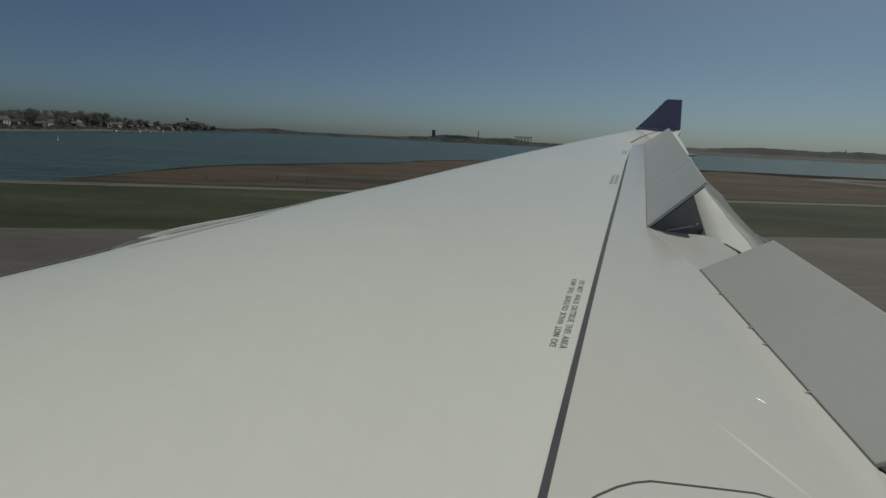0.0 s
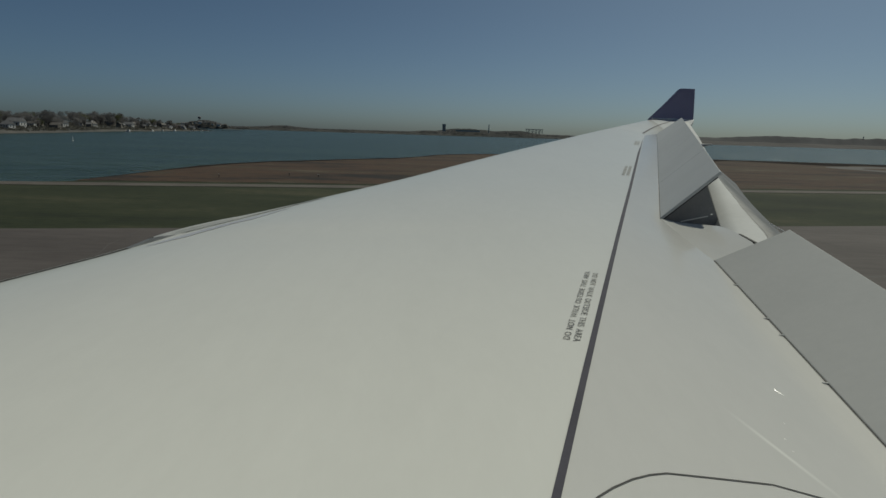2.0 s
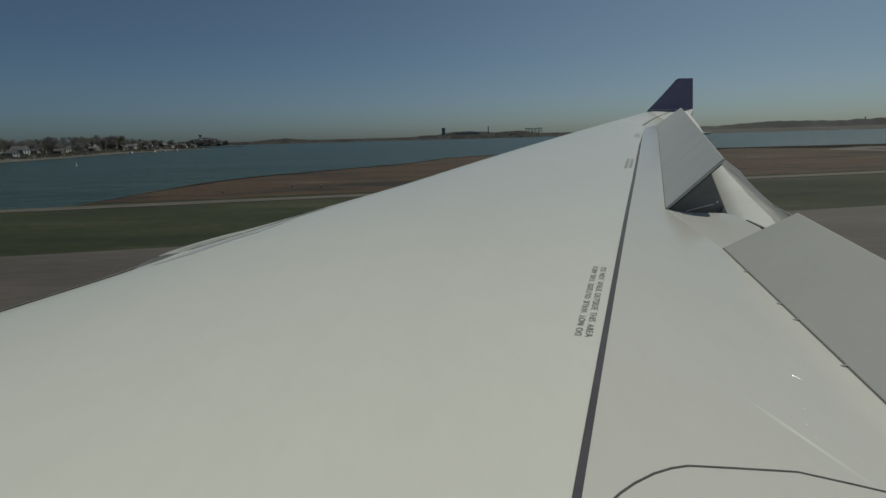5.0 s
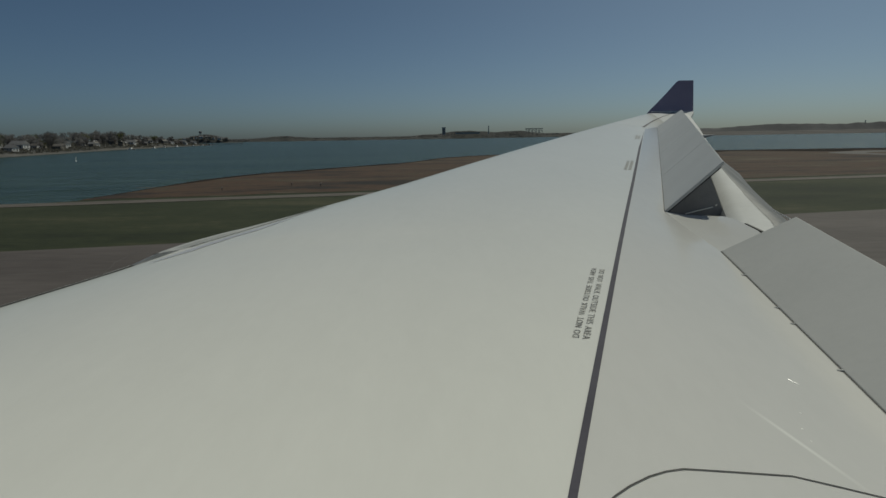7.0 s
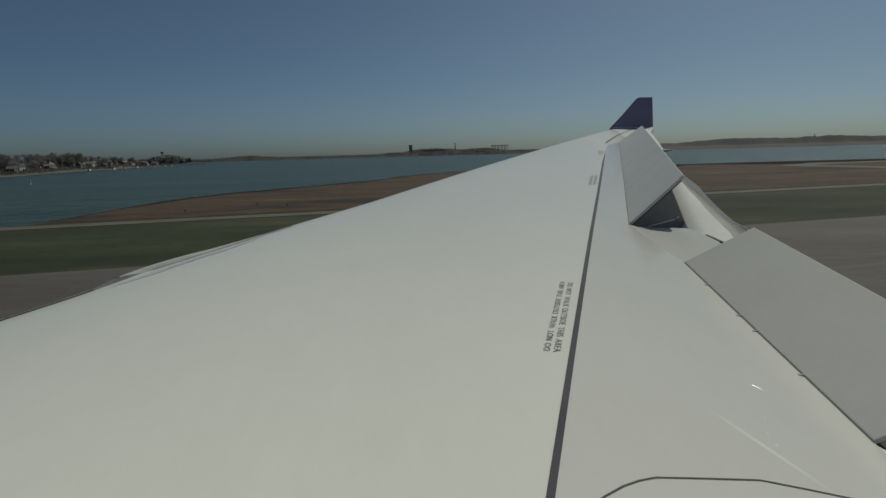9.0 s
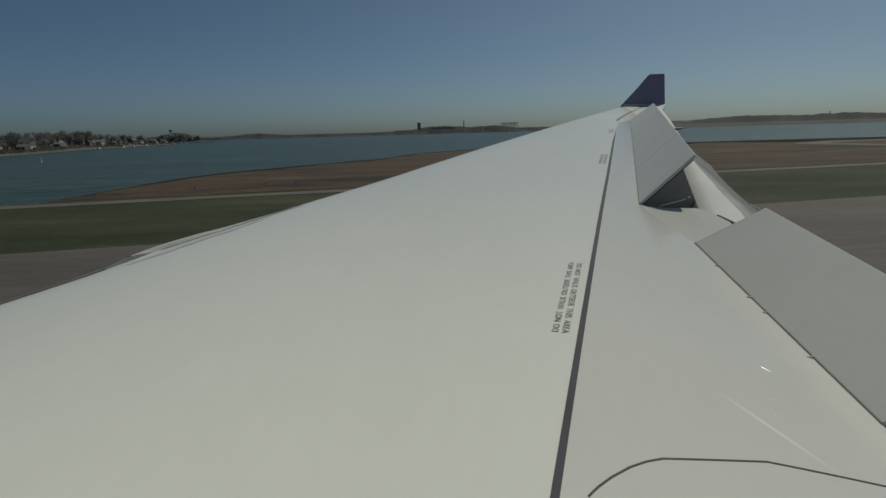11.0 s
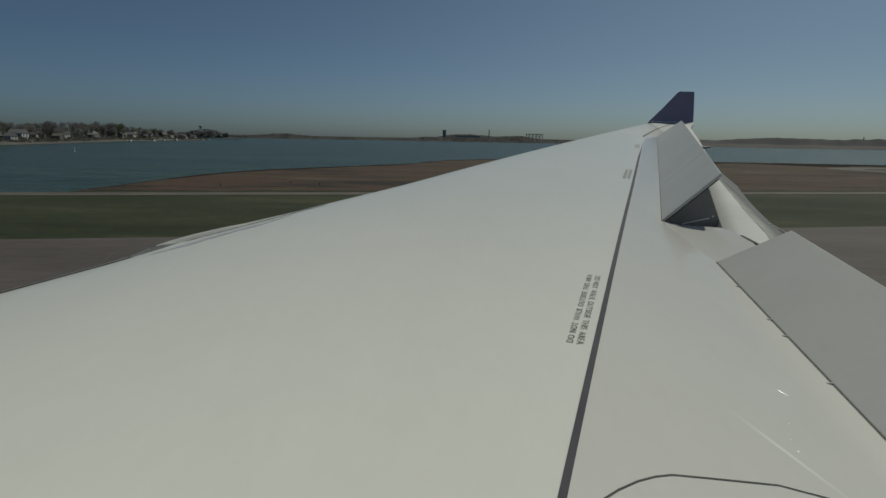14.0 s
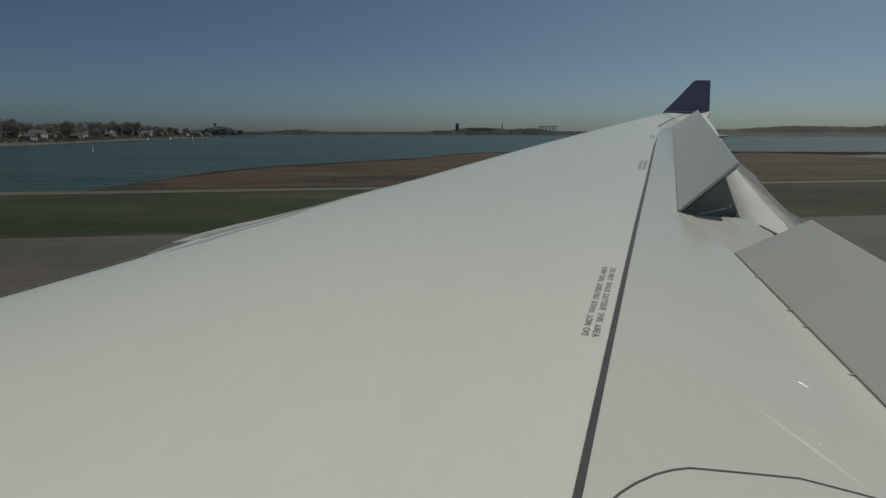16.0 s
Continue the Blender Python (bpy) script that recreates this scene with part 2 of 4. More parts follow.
for wscale, wstrength, wdist in ((0.9, 1.0, 0.60), (0.12, 0.8, 2.2)):
    wno = node(water_mat, "ShaderNodeTexNoise", Scale=wscale, Detail=5.0)
    water_mat.node_tree.links.new(wco.outputs["Object"], wno.inputs["Vector"])
    nb = node(water_mat, "ShaderNodeBump", Strength=wstrength, Distance=wdist)
    water_mat.node_tree.links.new(wno.outputs["Fac"], nb.inputs["Height"])
    if wbump:
        water_mat.node_tree.links.new(wbump.outputs["Normal"], nb.inputs["Normal"])
    wbump = nb
water_mat.node_tree.links.new(wbump.outputs["Normal"], wb.inputs["Normal"])


# ---- mesh helpers ----
def finish(name, bm, mat, smooth=False):
    me = bpy.data.meshes.new(name)
    bmesh.ops.recalc_face_normals(bm, faces=bm.faces)
    bm.to_mesh(me)
    bm.free()
    me.materials.append(mat)
    if smooth:
        for p in me.polygons:
            p.use_smooth = True
        me.set_sharp_from_angle(angle=radians(28))
    return me


def part(name, bm, mat, parent, label="", smooth=False):
    ob = new(name, finish(name, bm, mat, smooth))
    ob.parent = parent
    return tagged(ob, label)


def thing(name, label, category, group="", at=(0, 0, 0)):
    ob = tagged(new(name), label, category, group)
    ob.location = at
    return ob


def solo(name, bm, mat, label, category, group="", kind="", smooth=False):
    return tagged(new(name, finish(name, bm, mat, smooth)), label, category, group, kind)


def box(bm, c, size, turn=None, taper=1.0):
    vs = []
    for k in (-1, 1):
        f = taper if k > 0 else 1.0
        for i, j in ((-1, -1), (1, -1), (1, 1), (-1, 1)):
            v = Vector((i * size[0] / 2 * f, j * size[1] / 2 * f, k * size[2] / 2))
            vs.append(bm.verts.new((turn @ v if turn else v) + Vector(c)))
    for f in ((3, 2, 1, 0), (4, 5, 6, 7), (0, 1, 5, 4), (1, 2, 6, 5), (2, 3, 7, 6), (3, 0, 4, 7)):
        bm.faces.new([vs[i] for i in f])


def tube(bm, a, b, ra, rb, n=10, caps=True):
    a, b = Vector(a), Vector(b)
    d = (b - a).normalized()
    s = d.orthogonal().normalized()
    u = d.cross(s)
    rings = [[bm.verts.new(p + r * (math.cos(k * math.tau / n) * s + math.sin(k * math.tau / n) * u)) for k in range(n)] for p, r in ((a, ra), (b, rb))]
    for k in range(n):
        bm.faces.new((rings[0][k], rings[0][(k + 1) % n], rings[1][(k + 1) % n], rings[1][k]))
    if caps:
        bm.faces.new(rings[0][::-1]), bm.faces.new(rings[1])


def grid(bm, rows, closed=False):
    """Faces between rows of points."""
    vs = [[bm.verts.new(p) for p in row] for row in rows]
    for r0, r1 in zip(vs, vs[1:]):
        m = len(r0)
        for k in range(m if closed else m - 1):
            bm.faces.new((r0[k], r0[(k + 1) % m], r1[(k + 1) % m], r1[k]))
    return vs


def slab(bm, corners, normal, thick):
    """A flat panel with the given top corners, thick against the normal."""
    top = [bm.verts.new(c) for c in corners]
    low = [bm.verts.new(Vector(c) - Vector(normal) * thick) for c in corners]
    bm.faces.new(top), bm.faces.new(low[::-1])
    m = len(top)
    for k in range(m):
        bm.faces.new((top[k], low[k], low[(k + 1) % m], top[(k + 1) % m]))


def bevelled(bm, width=0.008, segments=2):
    bmesh.ops.bevel(bm, geom=list(bm.edges), offset=width, segments=segments, affect="EDGES", profile=0.6)


# ---- the wing: plan lines run outboard along y, aft along x ----
ROOT, TIP = -0.6, 26.4


def lead_x(y):
    return -6.59 + 0.6 * y


def ease(v, a, b):
    f = min(1.0, max(0.0, (v - a) / (b - a)))
    return f * f * (3 - 2 * f)


def lead_z(y):
    crown = 0.030 * ease(y, 5.4, 6.3) * (1 - ease(y, 7.8, 10.5))
    return 3.667 + 0.1252 * y - 0.00056 * y * y - 0.016 * math.exp(-((y - 9.2) / 2.6) ** 2) + crown


def strip_x(y):
    return -0.178 + 0.3485 * y + 0.0007 * y * y if y < 8.6 else 2.871 + 0.3568 * (y - 8.6)


def strip_z(y):
    return 4.244 + 0.0762 * y


def rear(y):
    """The aft edge of the fixed upper skin: the spoilers' hinge line, and the trailing edge at the tip."""
    if y < 5.5:
        return 1.902 + 0.149 * y, 3.80 + 0.1225 * y
    if y < 7.2:
        f = (y - 5.5) / 1.7
        return 2.7217 + 0.0823 * f, 4.474 + 0.178 * f
    return 2.804 + 0.357 * (y - 7.2), 4.652 + 0.0911 * (y - 7.2)


def tip_rear(y):
    f = (y - 21.0) / 5.4
    return 8.55 + 2.78 * f, 6.05 + 0.60 * f


def skin(y, u):
    """A point of the upper skin: u runs 0 at the leading edge, 1 at the dark strip, 2 at the aft edge."""
    xl, zl, xs, zs = lead_x(y), lead_z(y), strip_x(y), strip_z(y)
    if y > 20.99:
        xr, zr = tip_rear(y)
        f, g = u / 2, (y - 21.0) / 5.4
        z21 = 6.05 - 0.41 * f if f < 0.5 else 5.845 + 0.21 * (f - 0.5)
        zt = zl + (zr - zl) * f
        return Vector((xl + (xr - xl) * f, y, (zl - 6.05) * (1 - g) * (1 - f) + z21 * (1 - g) + zt * g + 0.03 * math.sin(math.pi * f) * g))
    span = xs - xl
    if u <= 1:
        return Vector((xl + span * u, y, zl + (zs - zl) * u + 0.030 * span * (1 - u) * u ** 0.6 * 2.0))
    xr, zr = rear(y)
    f = u - 1
    sag = 0.004 * (xr - xs) * 4 * f * (1 - f)
    return Vector((xs + (xr - xs) * f, y, zs + (zr - zs) * f + sag))


def wing_rows(y0, y1, n, us):
    rows = []
    for i in range(n + 1):
        y = y0 + (y1 - y0) * i / n
        top = [skin(y, u) for u in us]
        thick = 0.95 * (1 - y / 27.5) + 0.12
        first, last = top[0], top[-1]
        nose = [first + Vector((-0.55 * thick * math.sin(a), 0, -0.5 * thick * (1 - math.cos(a)))) for a in (2.4, 1.9, 1.4, 0.95, 0.6, 0.3)]
        low = [Vector((first.x + (last.x - first.x) * f, y, first.z + (last.z - first.z) * f - thick * (1 - f) ** 0.5 * 0.93 - 0.12)) for f in (0.99, 0.7, 0.4, 0.12)]
        rows.append(nose + top + low)
    return rows


def rear_rows(ys, us):
    rows = []
    for y in ys:
        top = [skin(y, u) for u in us]
        rows.append(top + [p - Vector((0, 0, 0.09)) for p in top[::-1]])
    return rows


wing = thing("aircraft_wing", "pale grey airliner wing with raised spoilers and lowered flaps", "aircraft wing")
wing.rotation_euler = (radians(SIT), 0, 0)
US = [0, 0.008, 0.016, 0.025, 0.036, 0.05, 0.07, 0.1, 0.17, 0.25, 0.35, 0.45, 0.55, 0.65, 0.75, 0.85, 0.93, 1]
bm = bmesh.new()
vs = grid(bm, wing_rows(ROOT, 20.98, 120, US), closed=True)
bm.faces.new(vs[0]), bm.faces.new(vs[-1][::-1])
part("front_skin", bm, wing_paint, wing, "pale grey painted upper skin", smooth=True)
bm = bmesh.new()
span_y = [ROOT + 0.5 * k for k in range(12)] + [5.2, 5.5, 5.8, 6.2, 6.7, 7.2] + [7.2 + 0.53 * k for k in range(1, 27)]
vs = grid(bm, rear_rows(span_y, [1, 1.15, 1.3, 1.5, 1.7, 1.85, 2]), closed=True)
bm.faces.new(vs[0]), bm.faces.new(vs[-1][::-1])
part("rear_skin", bm, rear_dimmed, wing, "grey skin behind the strip, darkened against sun on its slope", smooth=True)
bm = bmesh.new()
vs = grid(bm, wing_rows(20.99, TIP, 12, [2 * k / 16 for k in range(17)]), closed=True)
bm.faces.new(vs[0]), bm.faces.new(vs[-1][::-1])
part("wing_tip", bm, wing_paint, wing, smooth=True)

# the dark strip along the rear spar
bm = bmesh.new()
rows = []
for i in range(61):
    y = 0.4 + 21.2 * i / 60
    w, mid, zs = 0.0152 + 0.0008 * y, strip_x(y) - 0.002 - 0.0026 * y, strip_z(y) + 0.004
    rows.append([(mid - w, y, zs - 0.02), (mid - w, y, zs), (mid + w, y, zs), (mid + w, y, zs - 0.02)])
grid(bm, rows)
part("spar_strip", bm, strip_paint, wing, "dark grey sealant strip")
# the strip's thin run across the tip
def on_tip(x, y, lift):
    xl, xr = lead_x(y), tip_rear(y)[0]
    return skin(y, 2 * min(1.0, max(0.0, (x - xl) / (xr - xl)))) + Vector((0, 0, lift))


bm = bmesh.new()
rows = []
for i in range(25):
    f = i / 24
    x, y = 7.40 + 3.00 * f, 21.50 + 4.75 * f + 0.36 * math.sin(math.pi * f)
    rows.append([on_tip(x - 0.03, y, 0.014), on_tip(x + 0.03, y, 0.014)])
grid(bm, rows)
part("tip_seam", bm, strip_paint, wing, "thin dark seam across the tip")

# grey fairing that closes the tip under the winglet
bm = bmesh.new()
rows = []
for i in range(13):
    y = 23.4 + 2.95 * i / 12
    x0, x1 = 8.90 + 0.42 * i / 12, tip_rear(y)[0]
    rows.append([on_tip(x0 + (x1 - x0) * k / 6, y, 0.007) for k in range(7)])
grid(bm, rows)
part("tip_fairing", bm, panel_skytint, wing, "plain grey tip fairing", smooth=True)

# access panel outline near the root
bm = bmesh.new()
rows = []
outline = [(0.546, 1.758), (0.595, 1.810), (0.667, 1.874), (0.762, 1.944), (0.845, 1.991), (0.924, 2.023), (1.162, 2.061), (1.401, 2.098), (1.587, 2.082), (1.859, 2.055), (2.182, 2.020)]


def on_skin(x, y, lift=0.004):
    xs, xr = strip_x(y), rear(y)[0]
    if x <= xs:
        xl = lead_x(y)
        return skin(y, max(0.0, (x - xl) / (xs - xl))) + Vector((0, 0, lift))
    return skin(y, min(2.0, 1 + (x - xs) / (xr - xs))) + Vector((0, 0, lift))


for (x0, y0), (x1, y1) in zip(outline, outline[1:]):
    for k in range(6):
        x, y = x0 + (x1 - x0) * k / 6, y0 + (y1 - y0) * k / 6
        d = Vector((x1 - x0, y1 - y0, 0)).normalized()
        side = Vector((-d.y, d.x, 0)) * 0.004
        rows.append([on_skin(x, y, 0.003) + side, on_skin(x, y, 0.003) - side])
grid(bm, rows)
part("panel_seam", bm, seam_dark, wing)


# lettering along the strip, word by word
def lettering(text, start, end, height, parent):
    a, along = Vector(start), Vector(end) - Vector(start)
    up = Vector((-along.y, along.x, 0)).normalized()
    made = []
    cursor = 0.0
    for word in text.split():
        cu = bpy.data.curves.new("lettering", "FONT")
        cu.body, cu.size, cu.align_x, cu.space_character = word, 1.0, "LEFT", 1.16
        cu.offset = 0.006
        ob = bpy.data.objects.new("lettering", cu)
        me = bpy.data.meshes.new_from_object(ob)
        bpy.data.objects.remove(ob)
        bpy.data.curves.remove(cu)
        left = min(v.co.x for v in me.vertices)
        wide = max(v.co.x for v in me.vertices) - left
        made.append((me, left, cursor))
        cursor += wide + 0.60
    total = cursor - 0.60
    for me, left, begin in made:
        for v in me.vertices:
            p = a + along * ((v.co.x - left + begin) / total) + up * height * (v.co.y / 0.70)
            v.co = on_skin(p.x, p.y, 0.003)
        me.materials.append(letter_paint)
        o = new("lettering", me)
        o.parent = parent
        tagged(o, "worn dark warning lettering")


WARNING = "DO NOT WALK OUTSIDE THIS AREA"
lettering(WARNING, (0.763, 3.093, 0), (1.206, 4.399, 0), 0.039, wing)
lettering(WARNING, (1.221, 4.368, 0), (0.779, 3.076, 0), 0.040, wing)

# the same warning farther out, too small to read
for y0, y1 in ((10.15, 11.45), (16.6, 17.9)):
    for off in (-0.235, -0.155):
        bm = bmesh.new()
        rows = [[on_skin(strip_x(y) + off, y, 0.003), on_skin(strip_x(y) + off + 0.055, y, 0.003)] for y in [y0 + (y1 - y0) * k / 10 for k in range(11)]]
        grid(bm, rows)
        part("lettering_bar", bm, surface("faint_letter", (0.25, 0.26, 0.26), (0.34, 0.35, 0.35), 0.8, scale=8.0, fine=60.0, bump=0.0, gloss=0.1) if "faint_letter" not in bpy.data.materials else bpy.data.materials["faint_letter"], wing)

# domed fasteners on the rear skin, a white base in place of metal glint
for x, y, length, width in ((1.917, 2.952, 0.034, 0.0055), (1.756, 2.624, 0.005, 0.004), (1.675, 2.477, 0.005, 0.004), (1.660, 2.385, 0.005, 0.004)):
    bm = bmesh.new()
    bmesh.ops.create_uvsphere(bm, u_segments=14, v_segments=8, radius=1.0)
    c, along_cap, across_cap = on_skin(x, y, 0.0), Vector((0.54, -0.84, -0.22)), Vector((0.84, 0.54, -0.12))
    for v in bm.verts:
        v.co = c + along_cap * math.copysign(abs(v.co.x) ** 0.6, v.co.x) * length + across_cap * v.co.y * width + Vector((0, 0, v.co.z * min(0.0035, width * 0.4)))
    part("fastener", bm, cap_white, wing, "fastener with its glint painted white", smooth=True)

# winglet
bm = bmesh.new()
prof = []
for z, xa, xb, lean_out, th in ((6.60, 9.25, 11.34, 0.0, 0.11), (6.72, 9.36, 11.345, 0.02, 0.10), (7.3, 9.95, 11.345, 0.10, 0.085), (7.97, 10.58, 11.345, 0.19, 0.06), (8.03, 10.69, 11.345, 0.20, 0.05)):
    ring = []
    for f, s in ((0, 0), (0.05, 0.6), (0.2, 1), (0.5, 0.9), (1, 0.1), (1, -0.1), (0.5, -0.9), (0.2, -1), (0.05, -0.6)):
        ring.append((xa + (xb - xa) * f, 26.5 + lean_out + th / 2 * s, z))
    prof.append(ring)
vs = grid(bm, prof, closed=True)
bm.faces.new(vs[0]), bm.faces.new(vs[-1][::-1])
part("winglet", bm, violet_paint, wing, "dark violet upright winglet", smooth=True)

# white tube added to draw the glint along the winglet's foot
bm = bmesh.new()
for a, b in zip([(9.42, 26.43, 6.675), (10.1, 26.42, 6.668), (10.8, 26.42, 6.655)], [(10.1, 26.42, 6.668), (10.8, 26.42, 6.655), (11.32, 26.43, 6.64)]):
    tube(bm, a, b, 0.022, 0.022, 8)
part("winglet_glint", bm, cap_white, wing, "white tube added for the glint at the winglet's foot", smooth=True)


# raised spoilers
def raised(name, ya, yb, chord_a, chord_b, deg_a, deg_b, label="", lift=0.0, thick=0.028, paint=panel_paint):
    A, B = [Vector((rear(y)[0], y, rear(y)[1] + lift)) for y in (ya, yb)]
    d = (B - A).normalized()
    up = (Vector((0, 0, 1)) - d * d.z).normalized()
    aft = -d.cross(up) if (d.cross(up)).x < 0 else d.cross(up)
    tips = [p + c * (math.cos(radians(g)) * aft + math.sin(radians(g)) * up) for p, c, g in ((A, chord_a, deg_a), (B, chord_b, deg_b))]
    n = (tips[0] - A).cross(d).normalized()
    n = n if n.z > 0 else -n
    bm = bmesh.new()
    slab(bm, [A, B, tips[1], tips[0]], n, thick)
    bevelled(bm, 0.007, 2)
    ob = part(name, bm, paint, wing, label, smooth=False)
    # sheet below the panel: the underside's shade as a dark colour
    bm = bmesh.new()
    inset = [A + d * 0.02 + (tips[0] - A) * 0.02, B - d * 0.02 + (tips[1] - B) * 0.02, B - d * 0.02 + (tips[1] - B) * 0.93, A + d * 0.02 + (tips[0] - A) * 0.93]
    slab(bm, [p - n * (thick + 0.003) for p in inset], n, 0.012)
    part("underside", bm, bay_shade, ob, "underside sheet with its shade painted in")
    return ob, A, B, tips, n


raised("spoiler", 2.555, 5.50, 0.74, 0.72, 29, 29, "raised grey spoiler panel", 0.007)
ENDS = [7.2, 9.9, 13.1, 16.9, 21.0]
for k in range(4):
    f0, f1 = (ENDS[k] - 7.2) / 13.8, (ENDS[k + 1] - 7.2) / 13.8
    outer = raised("spoiler", ENDS[k] + 0.006, ENDS[k + 1] - 0.006, 0.88 + 0.08 * f0, 0.88 + 0.08 * f1, 45 - 8 * f0, 45 - 8 * f1, "raised grey spoiler panel with the sky's blue painted in", 0.012, 0.036, panel_skytint)
    if k == 0:
        first_spoiler = outer
# grey sheet added across the outer spoilers' bay for an even shaded tone
_, A1, B1, _, N1 = first_spoiler


def at_span(p, q, y):
    return p + (q - p) * ((y - p.y) / (q.y - p.y)) - N1 * 0.062


bm = bmesh.new()
slab(bm, [at_span(A1, B1, 7.36), Vector((3.418, 7.36, 5.091)), Vector((3.533, 7.36, 4.835)), Vector((3.659, 7.36, 4.560)), Vector((3.45, 7.36, 4.35)), Vector((2.86, 7.36, 4.35))], (0, -1, 0), 0.012)
part("bay_filler", bm, bay_grey, wing, "plain grey sheet added to even out the bay's shade")
# dark gap along the inner hinge, and its fittings
bm = bmesh.new()
rows = []
for i in range(13):
    y = 2.545 + 2.95 * i / 12
    x, z = rear(y)
    wide = 0.5 + 0.5 * i / 12
    rows.append([(x - 0.011 * wide, y, z + 0.003), (x + 0.007 * wide, y, z + 0.005)])
grid(bm, rows)
part("hinge_gap", bm, seam_dark, wing)
for y in (3.22, 3.86, 4.14, 4.83):
    bm = bmesh.new()
    x, z = rear(y)
    box(bm, (x - 0.018, y, z + 0.008), (0.045, 0.014, 0.010))
    bevelled(bm, 0.004, 1)
    part("hinge_fitting", bm, panel_paint, wing)

# fixed shroud between the spoilers
bm = bmesh.new()
slab(bm, [(2.733, 5.5, 4.476), (2.804, 7.2, 4.656), (3.142, 6.86, 4.615)], (0, -0.08, 1), 0.03)
part("shroud_lip", bm, panel_paint, wing)
bm = bmesh.new()
rows = []
for y, xo, zo in ((5.2, 3.10, 4.50), (5.75, 3.209, 4.63), (6.15, 3.247, 4.657), (6.35, 3.274, 4.666), (6.6, 3.268, 4.665), (6.75, 3.22, 4.652), (6.88, 3.15, 4.64), (7.0, 2.83, 4.642)):
    xi, zi = rear(y)
    inner, edge, outer = Vector((xi - 0.03, y, zi + 0.003)), Vector((xi + 0.003, y, zi + 0.003)), Vector((xo, y, zo))
    rows.append([inner, edge] + [edge.lerp(outer, f) for f in (0.25, 0.5, 0.75, 1.0)] + [outer - Vector((0.02, 0, 0.03)), inner - Vector((0, 0, 0.03))])
vs = grid(bm, rows, closed=True)
bm.faces.new(vs[0]), bm.faces.new(vs[-1][::-1])
part("shroud_panel", bm, rear_dimmed, wing, smooth=True)
bm = bmesh.new()
slab(bm, [(3.30, 6.20, 4.645), (3.23, 5.72, 4.628), (3.262, 5.70, 4.625), (3.32, 6.18, 4.643)], (0, -0.08, 1), 0.02)
part("shroud_gap", bm, seam_dark, wing)

# fixed root panel inboard of the inner spoiler
bm = bmesh.new()
slab(bm, [(2.262, 2.55, 4.116), (2.05, 0.2, 3.83), (3.3, 0.2, 3.42), (3.3, 1.55, 3.60)], (0.2, -0.1, 1), 0.04)
part("root_panel", bm, wing_paint, wing)

# bays under the spoilers, their shade put into a near-black base
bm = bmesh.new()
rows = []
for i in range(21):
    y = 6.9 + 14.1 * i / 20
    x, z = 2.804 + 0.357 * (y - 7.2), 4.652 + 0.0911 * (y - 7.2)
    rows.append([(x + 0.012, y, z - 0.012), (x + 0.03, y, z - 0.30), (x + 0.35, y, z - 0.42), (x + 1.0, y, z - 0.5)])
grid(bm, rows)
part("spoiler_bay", bm, bay_shade, wing, "spoiler bay with shade put into its colour")
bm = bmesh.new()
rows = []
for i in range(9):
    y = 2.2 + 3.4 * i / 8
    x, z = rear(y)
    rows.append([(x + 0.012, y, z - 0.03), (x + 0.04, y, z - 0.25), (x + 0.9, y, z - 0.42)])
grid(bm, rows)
part("spoiler_bay", bm, bay_shade, wing, "spoiler bay with shade put into its colour")
bm = bmesh.new()
tube(bm, (3.114, 7.3, 4.610), (3.458, 7.3, 4.690), 0.008, 0.008, 8, False)
tube(bm, (3.490, 7.3, 4.708), (3.512, 7.3, 4.720), 0.010, 0.008, 8)
part("actuator_rod", bm, cap_white, wing, "slim pale rod")


# flaps behind the spoilers: rounded nose, flat crest, drooped aft part
def flap(stations, fall, label):
    bm = bmesh.new()
    rows = []
    for y, xl, z, w in stations:
        tops = [(-0.0, -0.22), (0.015, -0.15), (0.05, -0.07), (0.12, -0.02), (0.22, 0.0), (w * 0.55 + 0.1, 0.0), (w - 0.06, -0.012), (w, -0.03), (w + 0.06, -0.062), (w + 0.13, -0.11), (w + 0.45, -0.11 - 0.32 * fall), (w + 0.85, -0.11 - 0.72 * fall)]
        lows = [(w + 0.84, -0.13 - 0.72 * fall), (w + 0.3, -0.36), (w * 0.5, -0.34), (0.1, -0.30)]
        rows.append([(xl + a, y, z + b) for a, b in tops + lows])
    vs = grid(bm, rows, closed=True)
    bm.faces.new(vs[0]), bm.faces.new(vs[-1][::-1])
    ob = part("flap", bm, flap_paint, wing, label, smooth=True)
    bm = bmesh.new()
    grid(bm, [[(xl + a, y, z + b + 0.004) for a, b in ((w - 0.12, -0.006), (w - 0.06, -0.012), (w, -0.03), (w + 0.06, -0.062), (w + 0.13, -0.11), (w + 0.45, -0.11 - 0.32 * fall), (w + 0.85, -0.11 - 0.72 * fall))] for y, xl, z, w in stations])
    part("trailing_panel", bm, worn_metal, ob, "dull grey trailing panel", smooth=True)
    return ob


flap([(y, 3.268 + 0.402 * (y - 6.6), 4.668 + 0.0735 * (y - 6.6) - 0.075 * max(0.0, 6.35 - y), 0.60 - 0.07 * (y - 6.6) + 0.008 * max(0.0, y - 10) ** 2) for y in [5.6, 5.85, 6.1, 6.35] + [6.35 + 0.69 * k for k in range(1, 13)]], 0.75, "lowered white trailing-edge flap")
flap([(y, 2.75 + 0.12 * y, 3.78 + 0.11 * y, 0.6) for y in [0.0 + 0.5 * k for k in range(10)]], 0.75, "lowered white trailing-edge flap")

# aileron outboard of the flap
bm = bmesh.new()
